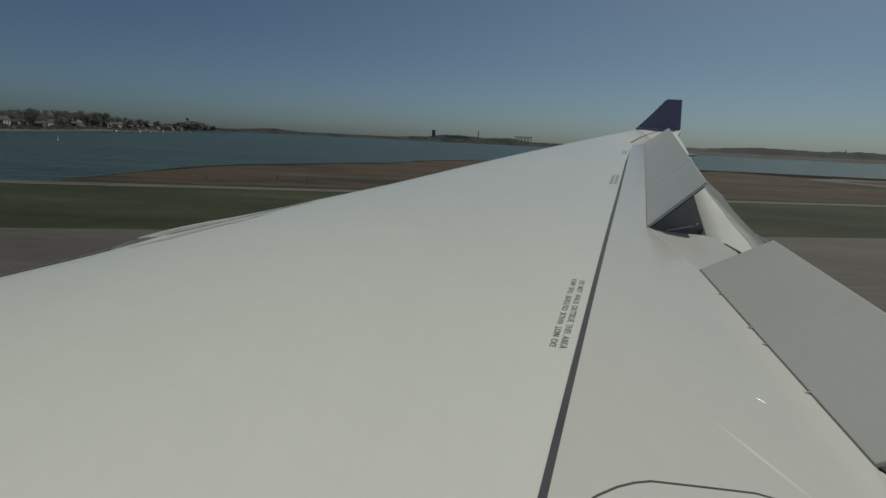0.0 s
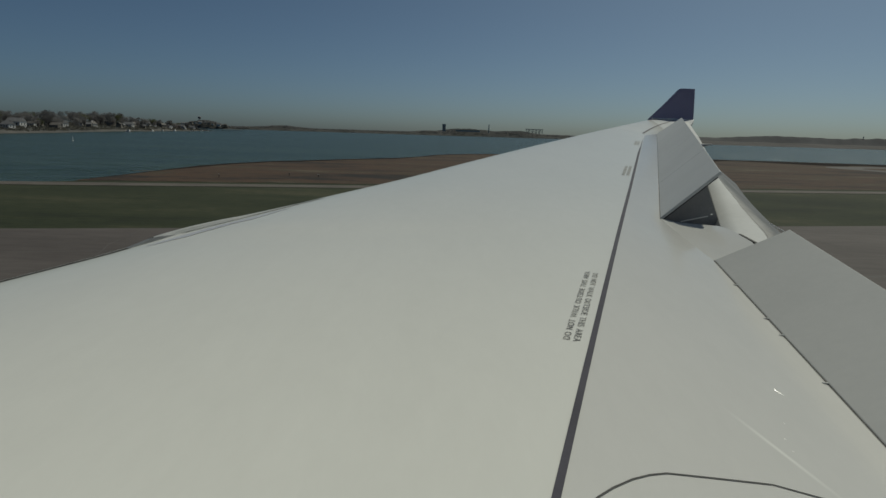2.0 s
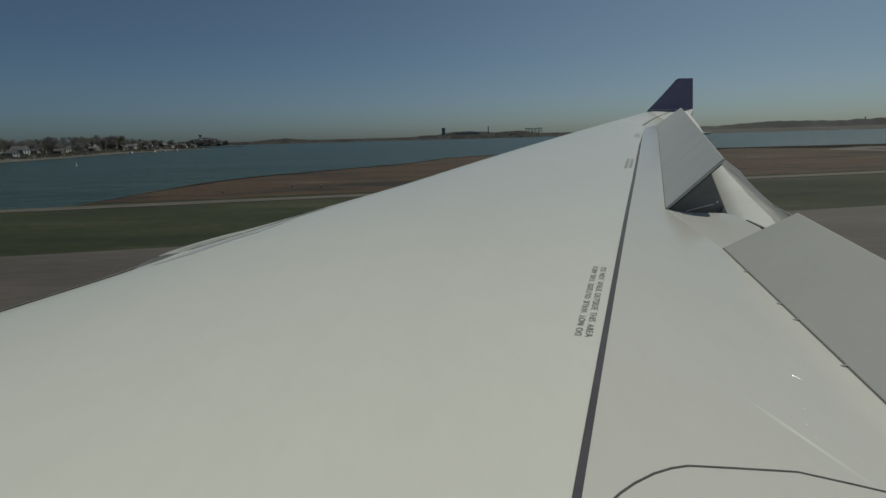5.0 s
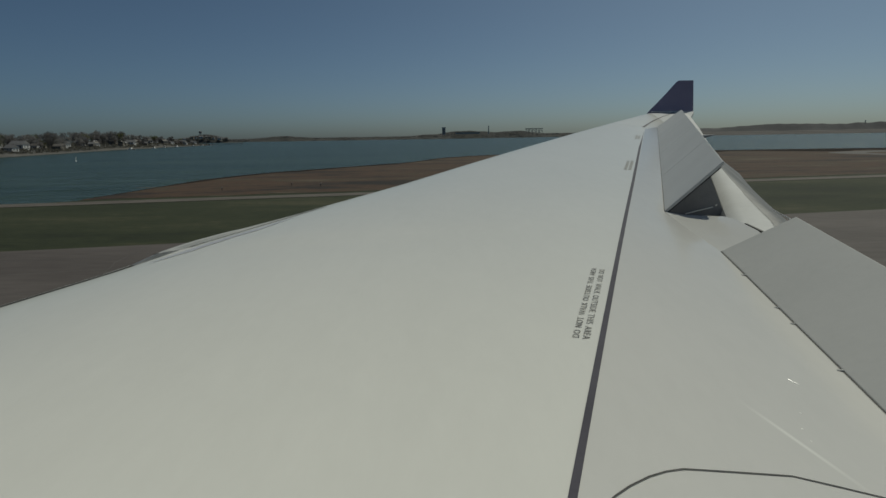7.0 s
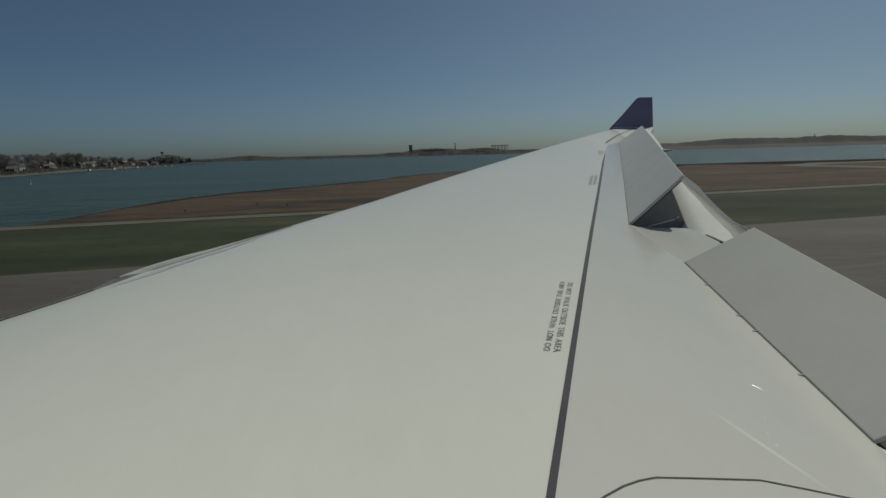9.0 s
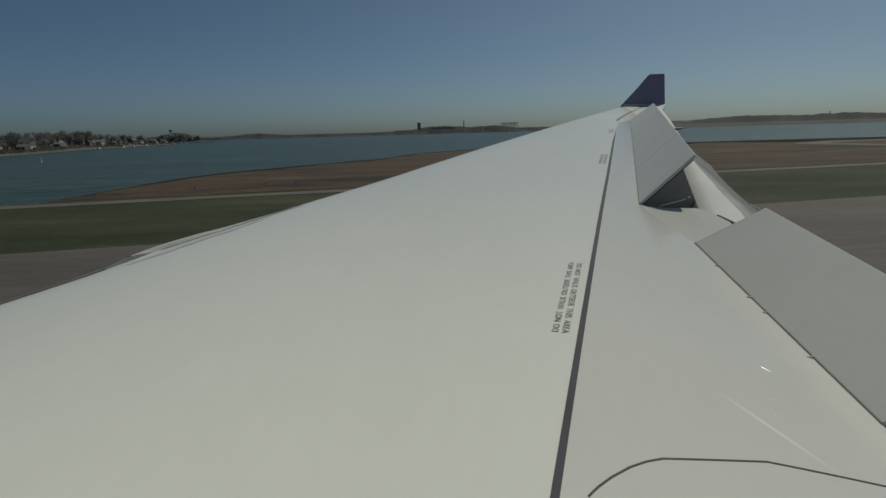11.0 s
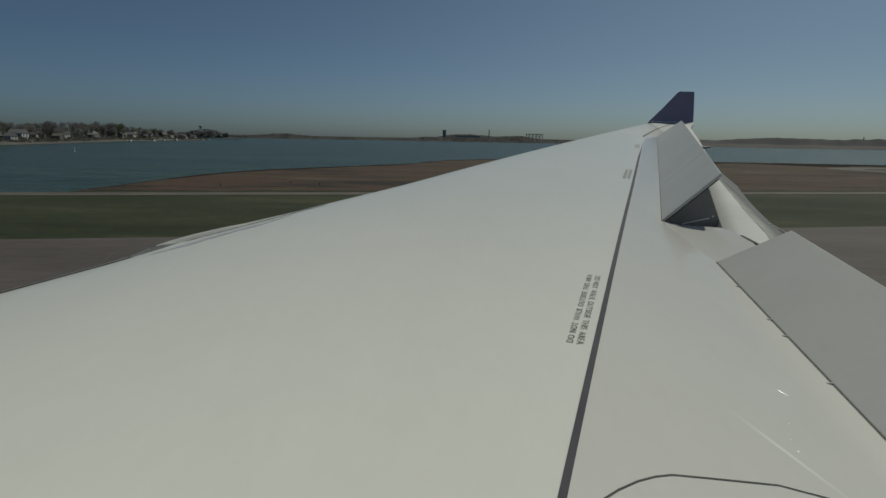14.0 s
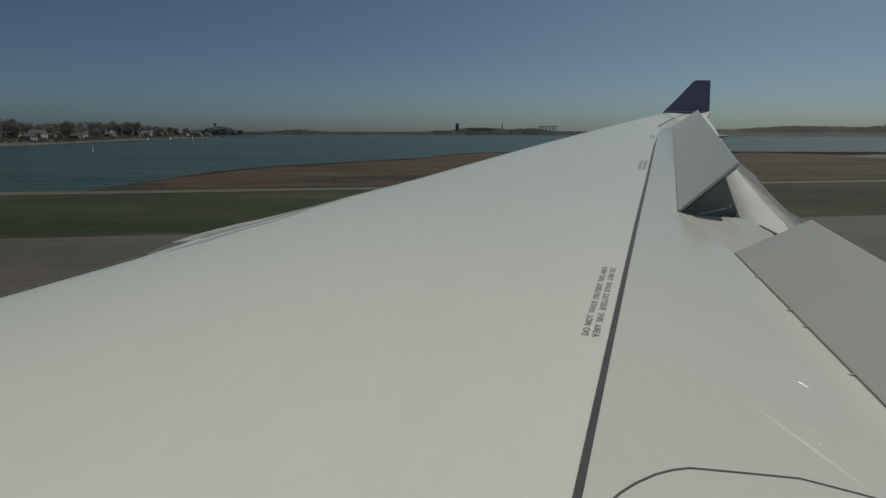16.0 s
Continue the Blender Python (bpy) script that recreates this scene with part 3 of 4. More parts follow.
slab(bm, [(7.4, 17.2, 5.47), (8.7, 21.0, 5.93), (10.55, 25.6, 6.56), (10.75, 25.6, 6.53), (9.24, 21.0, 5.86), (7.92, 17.2, 5.30)], (0, -0.1, 1), 0.05)
part("aileron", bm, flap_paint, wing, "white aileron")

# flap track fairings
for tipx, y, z in ((4.30, 7.2, 4.52), (7.93, 17.0, 5.60)):
    bm = bmesh.new()
    tube(bm, (tipx - 1.5, y - 0.02, z - 0.22), (tipx - 0.5, y, z - 0.06), 0.16, 0.08, 12)
    tube(bm, (tipx - 0.5, y, z - 0.06), (tipx, y, z), 0.08, 0.008, 12)
    part("track_fairing", bm, flap_paint, wing, "pointed white flap track fairing", smooth=True)

# thin end rail of the flap
bm = bmesh.new()
tube(bm, (4.060, 7.0, 4.682), (4.285, 7.0, 4.560), 0.006, 0.010, 10)
part("end_rail", bm, cap_white, wing, "slim white rail at the flap's end")

# slats ahead of the leading edge: the inner one flush, the outer one drooped and proud at its inboard end
def slat(ya, yb, proud, label):
    bm = bmesh.new()
    rows = []
    for i in range(25):
        f = i / 24
        y = ya + (yb - ya) * f
        x, z = lead_x(y), lead_z(y) + proud(y)
        h = proud(y)
        rows.append([(x + 0.004, y, lead_z(y) - 0.004), (x - 0.03, y, lead_z(y) + h * 0.5), (x - 0.07, y, z), (x - 0.14, y, z - 0.03), (x - 0.22, y, z - 0.12), (x - 0.27, y, z - 0.26)])
    grid(bm, rows)
    return part("slat", bm, slat_dimmed, wing, label, smooth=True)


slat(0.0, 5.72, lambda y: 0.004, "white leading-edge slat")
slat(8.0, 17.0, lambda y: -0.012, "drooped white leading-edge slat")


def hump(y):
    """How far the lowered outer slat stands above the skin's edge near its inboard end."""
    pts = ((5.95, 0.030), (6.1, 0.040), (6.4, 0.044), (6.75, 0.036), (7.0, 0.020), (7.15, 0.016), (7.5, 0.007), (8.0, -0.004))
    for (y0, h0), (y1, h1) in zip(pts, pts[1:]):
        if y <= y1:
            return h0 + (h1 - h0) * (y - y0) / (y1 - y0)
    return 0.0


bm = bmesh.new()
rows = []
for i in range(42):
    y = 6.0 + 2.0 * i / 41
    x, z, h = lead_x(y), lead_z(y), hump(y)
    foot = max(0.002, 0.030 * (1 - (y - 6.0) / 0.2))
    rows.append([(x - 0.012, y, z + min(h, foot)), (x - 0.035, y, z + 0.8 * h), (x - 0.065, y, z + h), (x - 0.11, y, z + h - 0.015), (x - 0.18, y, z + h - 0.07), (x - 0.25, y, z + h - 0.2)])
grid(bm, rows)
part("slat", bm, hump_dimmed, wing, "lowered white slat standing proud at its end", smooth=True)
bm = bmesh.new()
rows = []
for i in range(31):
    y = 2.0 + 3.72 * i / 30
    x, z = lead_x(y), lead_z(y)
    rows.append([(x - 0.036, y, z + 0.012), (x - 0.002, y, z + 0.008)])
grid(bm, rows)
part("slat_gap", bm, seam_dark, wing)
bm = bmesh.new()
rows = []
for i in range(41):
    y = 6.18 + 1.9 * i / 40
    rows.append([on_skin(lead_x(y) + 0.03, y, 0.005), on_skin(lead_x(y) + 0.12, y, 0.005)])
grid(bm, rows)
part("slat_gap", bm, seam_dark, wing)
bm = bmesh.new()
rows = []
for i in range(33):
    y = 5.60 + 1.75 * i / 32
    x = lead_x(y) + 0.27 + 0.03 * noise.noise((y * 6.0, 1.0, 0.0))
    w = (0.15 + 0.05 * noise.noise((y * 9.0, 4.0, 0.0))) * min(1.0, i / 5, (32 - i) / 12)
    rows.append([on_skin(x, y, 0.003), on_skin(x + max(0.004, w), y, 0.003)])
grid(bm, rows)
part("slat_seam", bm, lilac_paint, wing, "bare lilac-grey rub strip")
bm = bmesh.new()
rows = []
for i in range(17):
    f = i / 16
    y = 5.66 + 0.56 * f
    x, z = lead_x(y), lead_z(y)
    top = 0.040 * min(1.0, f / 0.58) * min(1.0, (1 - f) / 0.42 + 0.05)
    rows.append([(x - 0.004, y, z + 0.001), (x - 0.016, y, z + top), (x - 0.10, y, z + top - 0.02), (x - 0.14, y, z - 0.1)])
grid(bm, rows)
part("slat_end", bm, violet_grey, wing, "blue-grey slat end")

# fuselage side behind the eye
body = thing("fuselage", "plain white airliner fuselage side at the wing root", "aircraft")
body.rotation_euler = (radians(SIT), 0, 0)
bm = bmesh.new()
axis = Vector((1, 0.15, 0)).normalized()
side = Vector((-axis.y, axis.x, 0))
rows = []
for s, r in ((-32, 0.4), (-31, 1.2), (-28, 2.2), (-24, 2.75), (-20, 2.82), (20, 2.82), (26, 2.5), (32, 1.6), (36, 0.7)):
    rows.append([Vector((0, -3.25, 5.1)) + axis * s + r * (math.cos(k * math.tau / 40) * side + math.sin(k * math.tau / 40) * Vector((0, 0, 1))) for k in range(40)])
vs = grid(bm, rows, closed=True)
bm.faces.new(vs[0]), bm.faces.new(vs[-1][::-1])
part("fuselage_shell", bm, fuselage_paint, body, smooth=True)

# main landing gear under the wing root
for gx, gy in ((2.2, 1.2), (1.2, -7.4)):
    gear = thing("landing_gear", "grey main landing gear leg standing on the runway", "landing gear", "main gear", at=(gx, gy, 0.03))
    bm = bmesh.new()
    tube(bm, (0, 0, 0.7), (0, -0.4, 3.6), 0.16, 0.2, 12)
    part("strut", bm, bare_metal, gear)
    for wx in (-0.75, 0.75):
        for wy in (-0.45, 0.45):
            bm = bmesh.new()
            tube(bm, (wx, wy - 0.22, 0.68), (wx, wy + 0.22, 0.68), 0.68, 0.68, 24)
            bevelled(bm, 0.04, 1)
            wheel = part("tyre", bm, dark_steel, gear)
            bm = bmesh.new()
            tube(bm, (wx, wy - 0.235, 0.68), (wx, wy + 0.235, 0.68), 0.3, 0.3, 16)
            part("rim", bm, bare_metal, wheel)
    bm = bmesh.new()
    box(bm, (0, 0, 0.7), (1.6, 0.24, 0.24))
    part("bogie_beam", bm, bare_metal, gear)

# ---- ground, water, runway side ----
SLOPE = 0.20


def shore(x):
    pts = ((-2600, 120), (-400, 40), (-120, 42), (-60, 52), (-40, 56), (-36.2, 57.2), (-35.6, 63), (-35.45, 73), (-35.2, 83), (-32.6, 93.5), (-28.6, 102.5), (-20, 116), (-8.6, 131), (0, 160), (14, 178), (40, 188), (100, 190), (160, 186), (300, 205), (420, 330), (900, 560), (2600, 900))
    for (x0, y0), (x1, y1) in zip(pts, pts[1:]):
        if x <= x1:
            f = (x - x0) / (x1 - x0)
            return y0 + (y1 - y0) * f + 1.6 * noise.noise((x * 0.11, 3.1, 0)) + 0.6 * noise.noise((x * 0.4, 1.7, 0))
    return 900


XS = [-2600, -1600, -900, -500, -320] + [-240 + 4 * k for k in range(50)] + [-41 + 0.5 * k for k in range(22)] + [-28 + 4 * k for k in range(68)] + [260, 320, 500, 900, 1600, 2600]
bm = bmesh.new()
rows = []
for x in XS:
    ys = shore(x)
    rows.append([(x, -2600, 0), (x, -600, 0), (x, -120, 0), (x, 0, 0)] + [(x, ys * f, 0.0) for f in (0.3, 0.5, 0.7, 0.85, 0.95)] + [(x, ys, -0.1), (x, ys + 3, -0.45), (x, ys + 10, -1.2)])
grid(bm, rows)
solo("ground", bm, grass_turf, "short dull green grass beside the runway", "ground", kind="structure")
bm = bmesh.new()
grid(bm, [[(x, y, -0.5) for y in (-10, 300, 1200, 4900)] for x in (-4500, -600, 0, 600, 4500)])
solo("water", bm, water_mat, "dark teal harbour water with small ripples", "water", kind="structure")


def strip_sheet(name, y0, y1, mat, label, z, x0=-700, x1=700, n=140, wobble=0.3, category="pavement"):
    bm = bmesh.new()
    rows = []
    for i in range(n + 1):
        x = x0 + (x1 - x0) * i / n
        wa, wb2 = [wobble * noise.noise((x * 0.13, s, 2.0)) + 0.4 * wobble * noise.noise((x * 0.5, s, 5.0)) for s in (0.0, 9.0)]
        rows.append([(x, y0 + SLOPE * x + wa, -0.02), (x, y0 + SLOPE * x + wa, z), (x, y1 + SLOPE * x + wb2, z), (x, y1 + SLOPE * x + wb2, -0.02)])
    grid(bm, rows)
    return solo(name, bm, mat, label, category, kind="structure")


strip_sheet("runway", -45, 34.4, asphalt, "worn brownish grey runway asphalt", 0.03, wobble=0.25, category="runway")
strip_sheet("pavement", 59.0, 62.0, concrete, "narrow pale perimeter path", 0.03, wobble=0.25)

# marsh beyond the path
bm = bmesh.new()
rows = []
for x in [-36.0 + 0.4 * k for k in range(20)] + [-28 + 3.2 * k for k in range(96)]:
    y0, ys = 64 + SLOPE * x + 0.8 * noise.noise((x * 0.2, 7, 0)), shore(x) - 0.6
    if ys < y0 + 1:
        ys = y0 + 1
    rows.append([(x, y0 + (ys - y0) * f, 0.02 + 0.02 * math.sin(f * 3.1)) for f in (0, 0.2, 0.4, 0.6, 0.8, 1)])
grid(bm, rows)
solo("marsh", bm, marsh_mud, "brown tidal marsh with dead grass", "marsh", kind="structure")

# wet mud along the outer edge of the marsh
bm = bmesh.new()
rows = []
for x in [-36.1 + 0.35 * k for k in range(22)] + [-28 + 3 * k for k in range(97)]:
    wide = (5 + 8 * (1 - ease(x, -36, -31)) + 21 * ease(x, 10, 80)) * (0.75 + 0.5 * noise.noise((x * 0.05, 6.0, 0))) + 2 * noise.noise((x * 0.3, 2.0, 0))
    y1 = shore(x) - 0.7
    y0 = max(y1 - max(1.5, wide), 66 + SLOPE * x)
    y1 = max(y1, y0 + 0.4)
    rows.append([(x, y0 + (y1 - y0) * f, 0.05) for f in (0, 0.5, 1)] + [(x, y1 + 2.4, -0.36), (x, y1 + 3.6, -0.56)])
grid(bm, rows)
solo("mud_bank", bm, wet_mud, "dark wet mud along the marsh edge", "mud", kind="structure")

# pale sliver of sand at the tip of the marsh
bm = bmesh.new()
rows = []
for k in range(13):
    x = -41.8 + 0.42 * k
    half = 0.9 * math.sin(math.pi * min(1, (k + 0.2) / 9.0) * 0.5) + 0.1 * noise.noise((x, 4.0, 0))
    y = 77.5 + 0.3 * (x + 41.8)
    rows.append([(x, y - half, -0.52), (x, y, -0.46), (x, y + half, -0.52)])
grid(bm, rows)
solo("sand_spit", bm, sand, "pale sand spit just above the water", "sand", kind="structure")

# taxiway that bends away
def ribbon(name, line, width, mat, label, z, parent=None, category="taxiway"):
    pts = [Vector((x, y, 0)) for x, y in line]
    dense = []
    for k in range(len(pts) - 1):
        p0, p1, p2, p3 = pts[max(0, k - 1)], pts[k], pts[k + 1], pts[min(len(pts) - 1, k + 2)]
        for j in range(10):
            t = j / 10
            dense.append(0.5 * (2 * p1 + (p2 - p0) * t + (2 * p0 - 5 * p1 + 4 * p2 - p3) * t * t + (3 * p1 - p0 - 3 * p2 + p3) * t ** 3))
    bm = bmesh.new()
    rows = []
    for p, q in zip(dense, dense[1:]):
        d = (q - p).normalized()
        n = Vector((-d.y, d.x, 0)) * width / 2
        rows.append([(*(p - n).xy, z - 0.04), (*(p - n).xy, z), (*(p + n).xy, z), (*(p + n).xy, z - 0.04)])
    grid(bm, rows)
    if parent:
        return part(name, bm, mat, parent, label)
    return solo(name, bm, mat, label, category, kind="structure")


taxi_line = [(92, 79), (100, 98), (105, 118), (104, 136), (103, 147), (112, 155), (135, 160), (180, 163), (240, 166)]
ribbon("taxiway", taxi_line, 8, taxi_grey, "grey bending taxiway", 0.06)

# runway end beyond the grass, with its painted border
cross = Vector((0.36, 1.0, 0)).normalized()
along = Vector((1.0, -0.28, 0)).normalized()
corner = Vector((249, 142, 0))


def quad(bm, a, la, lb, z):
    p = [corner + along * u + cross * v for u, v in ((a[0], a[1]), (a[0] + la, a[1]), (a[0] + la, a[1] + lb), (a[0], a[1] + lb))]
    slab(bm, [Vector((q.x, q.y, z)) for q in p], (0, 0, 1), 0.03)


bm = bmesh.new()
quad(bm, (0, 0), 260, 46, 0.05)
crossing = solo("crossing_runway", bm, dark_asphalt, "dark asphalt runway end with white markings", "runway", kind="structure")
for a, la, lb in (((1, 1), 258, 0.9), ((1, 44), 258, 0.9), ((1, 2), 0.9, 42), ((30, 22.5), 30, 0.9)):
    bm = bmesh.new()
    quad(bm, a, la, lb, 0.06)
    part("border_line", bm, line_paint, crossing, "white painted line")
for v in (8, 27):
    for dv, la in ((0, 9), (3.2, 6), (6.4, 9)):
        bm = bmesh.new()
        quad(bm, (10, v + dv), la, 1.3, 0.06)
        part("painted_bar", bm, line_paint, crossing, "white painted runway marking")

# shallow tidal creek through the marsh
ribbon("creek", [(16, 108), (26, 107), (34, 112), (41, 121), (41, 132), (45, 145), (44, 160), (46, 178)], 3.2, water_mat, "shallow winding tidal creek", 0.09, category="creek")

# tar seams across the near runway
runway = bpy.data.objects["runway"]
for off, w, x0, x1 in ((20.5, 0.10, -60, 60), (24.2, 0.08, -70, 70), (28.0, 0.09, -80, 80), (31.2, 0.07, -80, 80)):
    bm = bmesh.new()
    rows = []
    for k in range(81):
        x = x0 + (x1 - x0) * k / 80
        y = off + SLOPE * x + 0.05 * noise.noise((x * 0.6, off, 0))
        rows.append([(x, y - w / 2, 0.034), (x, y + w / 2, 0.034)])
    grid(bm, rows)
    part("tar_seam", bm, seam_dark if off < 22 else dark_asphalt, runway)
rnd = random.Random(5)
for k in range(9):
    x = -34 + 7.5 * k + rnd.uniform(-1, 1)
    bm = bmesh.new()
    rows = []
    for j in range(25):
        v = 16 + 18 * j / 24
        xx = x - 0.16 * v + 0.5 * noise.noise((v * 0.35, k, 0)) + 0.15 * noise.noise((v * 1.6, k, 4))
        rows.append([(xx - 0.03, v + SLOPE * xx, 0.034), (xx + 0.03, v + SLOPE * xx, 0.034)])
    grid(bm, rows)
    part("crack", bm, dark_asphalt, runway)

# airfield sign beside the runway, seen from behind
sign = thing("runway_sign", "dark airfield sign board standing at the runway edge", "sign", at=(8.0, 32.0, 0.03))
sign.rotation_euler = (0, 0, radians(32))
bm = bmesh.new()
box(bm, (0, 0, 0.58), (1.5, 0.24, 0.78))
bevelled(bm, 0.03, 2)
part("board", bm, sign_grey, sign, "dark slate board")
for x in (-0.5, 0.5):
    bm = bmesh.new()
    tube(bm, (x, 0, 0.0), (x, 0, 0.22), 0.03, 0.03, 8)
    part("leg", bm, bare_metal, sign)
for x in (-0.75, 0.75):
    bm = bmesh.new()
    box(bm, (x, 0, 0.58), (0.05, 0.27, 0.82))
    part("end_cap", bm, dark_steel, sign)

# short marker posts beyond the path
for k, (x, y) in enumerate(((-25.1, 65.1), (-18.6, 70.6), (-14.7, 69.0))):
    if k == 0:
        marker = thing("marker_post", "short dark marker post near the waterline", "post", "marker posts")
        bm = bmesh.new()
        tube(bm, (0, 0, -0.1), (0, 0, 0.36), 0.04, 0.035, 8)
        part("post", bm, dark_steel, marker)
        bm = bmesh.new()
        tube(bm, (0, 0, 0.36), (0, 0, 0.42), 0.05, 0.03, 8)
        part("cap", bm, white_wall, marker)
        marker.matrix_basis = pose(x, y, 0.0)
    else:
        copy_thing(marker, pose(x, y, 0.0))

# ---- rocks along the waterline ----
rnd = random.Random(11)
verts, faces = [], []
for _ in range(300):
    x = rnd.uniform(-120, -8)
    y = shore(x) + rnd.uniform(-1.2, 2.2)
    r0 = rnd.uniform(0.07, 0.2)
    n = len(verts)
    for k in range(6):
        a = k * math.tau / 6 + rnd.uniform(-0.3, 0.3)
        verts.append((x + r0 * math.cos(a) * rnd.uniform(0.8, 1.3), y + r0 * math.sin(a), -0.7))
    for k in range(6):
        verts.append((verts[n + k][0] * 0.6 + x * 0.4, verts[n + k][1] * 0.6 + y * 0.4, -0.36 + r0 * rnd.uniform(0.4, 0.9)))
    faces += [(n + k, n + (k + 1) % 6, n + 6 + (k + 1) % 6, n + 6 + k) for k in range(6)] + [tuple(n + 6 + k for k in range(6))]
me = bpy.data.meshes.new("shore_rocks")
me.from_pydata(verts, [], faces)
me.materials.append(dark_asphalt)
tagged(new("shore_rocks", me), "dark loose rocks along the waterline", "rocks", kind="stuff")

# ---- low building with its mast ----
def flat_house(at, turn):
    b = thing("airfield_building", "low grey airfield building with pale flat roof", "building", at=at)
    b.rotation_euler = (0, 0, radians(turn))
    bm = bmesh.new()
    box(bm, (11, 6, 3.1), (22, 12, 6.2))
    part("wall", bm, shed_wall, b, "pale grey wall")
    bm = bmesh.new()
    box(bm, (11, 6, 6.4), (23, 13, 0.4))
    part("roof", bm, white_wall, b, "pale flat roof")
    bm = bmesh.new()
    box(bm, (29, 6.5, 3.4), (14, 11, 6.8))
    part("wall", bm, white_wall, b, "white annex wall")
    bm = bmesh.new()
    box(bm, (29, 6.5, 6.95), (14.6, 11.6, 0.3))
    part("roof", bm, white_wall, b)
    for x in (26.0, 28.0, 30.0):
        bm = bmesh.new()
        box(bm, (x, 0.98, 5.0), (1.9, 0.1, 1.2))
        part("window", bm, window_dark, b, "dark window")
    for x in (25.0, 29.0, 33.0):
        bm = bmesh.new()
        box(bm, (x, 0.97, 1.7), (2.6, 0.1, 3.2))
        part("door", bm, concrete, b, "grey roller door")
    bm = bmesh.new()
    box(bm, (9.5, -0.04, 1.5), (8, 0.1, 2.6))
    part("panel", bm, house_wall, b)
    return b


flat_house((739, 319, 0.0), -8)
mast = thing("antenna_mast", "dark lattice antenna mast beside the building", "mast", at=(731, 316, 0))
for a in range(3):
    bm = bmesh.new()
    o = Vector((math.cos(a * 2.09), math.sin(a * 2.09), 0))
    tube(bm, o * 0.45, o * 0.2 + Vector((0, 0, 10)), 0.09, 0.06, 6)
    part("leg", bm, dark_steel, mast)
for k in range(9):
    bm = bmesh.new()
    z = 0.8 + k * 1.05
    tube(bm, (0.43 - 0.022 * z, 0, z), (-0.2 + 0.01 * z, 0.35 - 0.017 * z, z + 0.8), 0.04, 0.04, 5)
    tube(bm, (-0.22 + 0.01 * z, -0.38 + 0.02 * z, z), (-0.2 + 0.01 * z, 0.35 - 0.017 * z, z + 0.8), 0.04, 0.04, 5)
    part("brace", bm, dark_steel, mast)
bm = bmesh.new()
box(bm, (0, 0, 10.2), (0.8, 0.8, 0.6))
bevelled(bm, 0.1, 1)
part("aerial_box", bm, dark_steel, mast)

# ---- small sailing boat ----
boat = thing("sailing_boat", "small white sailing boat on the water", "boat", at=(-124, 196, -0.5))
boat.rotation_euler = (0, 0, radians(120))
boat.scale = (0.5, 0.5, 0.5)
bm = bmesh.new()
grid(bm, [[(x, w * math.cos(a) * 0.7, 0.35 - w * math.sin(a) * 0.7) for a in [k * math.pi / 6 for k in range(7)]] for x, w in ((-1.5, 0.5), (-0.8, 0.65), (0.2, 0.6), (1.2, 0.3), (1.7, 0.03))])
part("hull", bm, sail_white, boat)
bm = bmesh.new()
tube(bm, (0.2, 0, 0.2), (0.2, 0, 3.4), 0.04, 0.03, 6)
part("boat_mast", bm, bare_metal, boat)
bm = bmesh.new()
grid(bm, [[(0.15 - (1 - f) * 1.5 * g, 0.12 * math.sin(g * 2.5), 0.6 + 2.7 * f) for g in (0, 0.35, 0.7, 1)] for f in (0, 0.3, 0.6, 0.98)])
part("sail", bm, sail_white, boat, "white sail")

# ---- headland with trees and houses ----
def bump_at(f, c, w):
    return math.exp(-((f - c) / w) ** 2)


def head_edge(y):
    """Where the headland's waterline runs: it draws away from the runway as it goes on."""
    return -215 - 0.25 * (min(y, 640) - 285) - 0.12 * max(0.0, y - 640) + 8 * noise.noise((y * 0.02, 0.5, 0))


def head_height(x, y):
    d = head_edge(y) - x
    if d < 0:
        return -1.5
    rise = 5.6 * (1 - math.exp(-d / 42.0)) + 2.5 * noise.noise((x * 0.012, y * 0.012, 2))
    end = min(1.0, max(0.0, (880 - y) / 110.0))
    return -0.6 + max(0.0, rise) * end + 1.2 * min(1, d / 8) * end


bm = bmesh.new()
grid(bm, [[(head_edge(y) - d, y, head_height(head_edge(y) - d, y)) for d in (-12, -4, 1, 5, 12, 24, 42, 67, 102, 152, 232, 352, 512)] for y in [120 + 12 * k for k in range(68)]])
solo("headland", bm, headland_turf, "low wooded headland across the water", "headland", kind="structure", smooth=True)
bm = bmesh.new()
grid(bm, [[(head_edge(y) - d, y, max(-0.55, head_height(head_edge(y) - d, y)) + 0.12) for d in (-2, 1.0, 3.5)] for y in [130 + 10 * k for k in range(72)]])
solo("beach", bm, sand, "narrow pale beach along the headland", "beach", kind="structure")


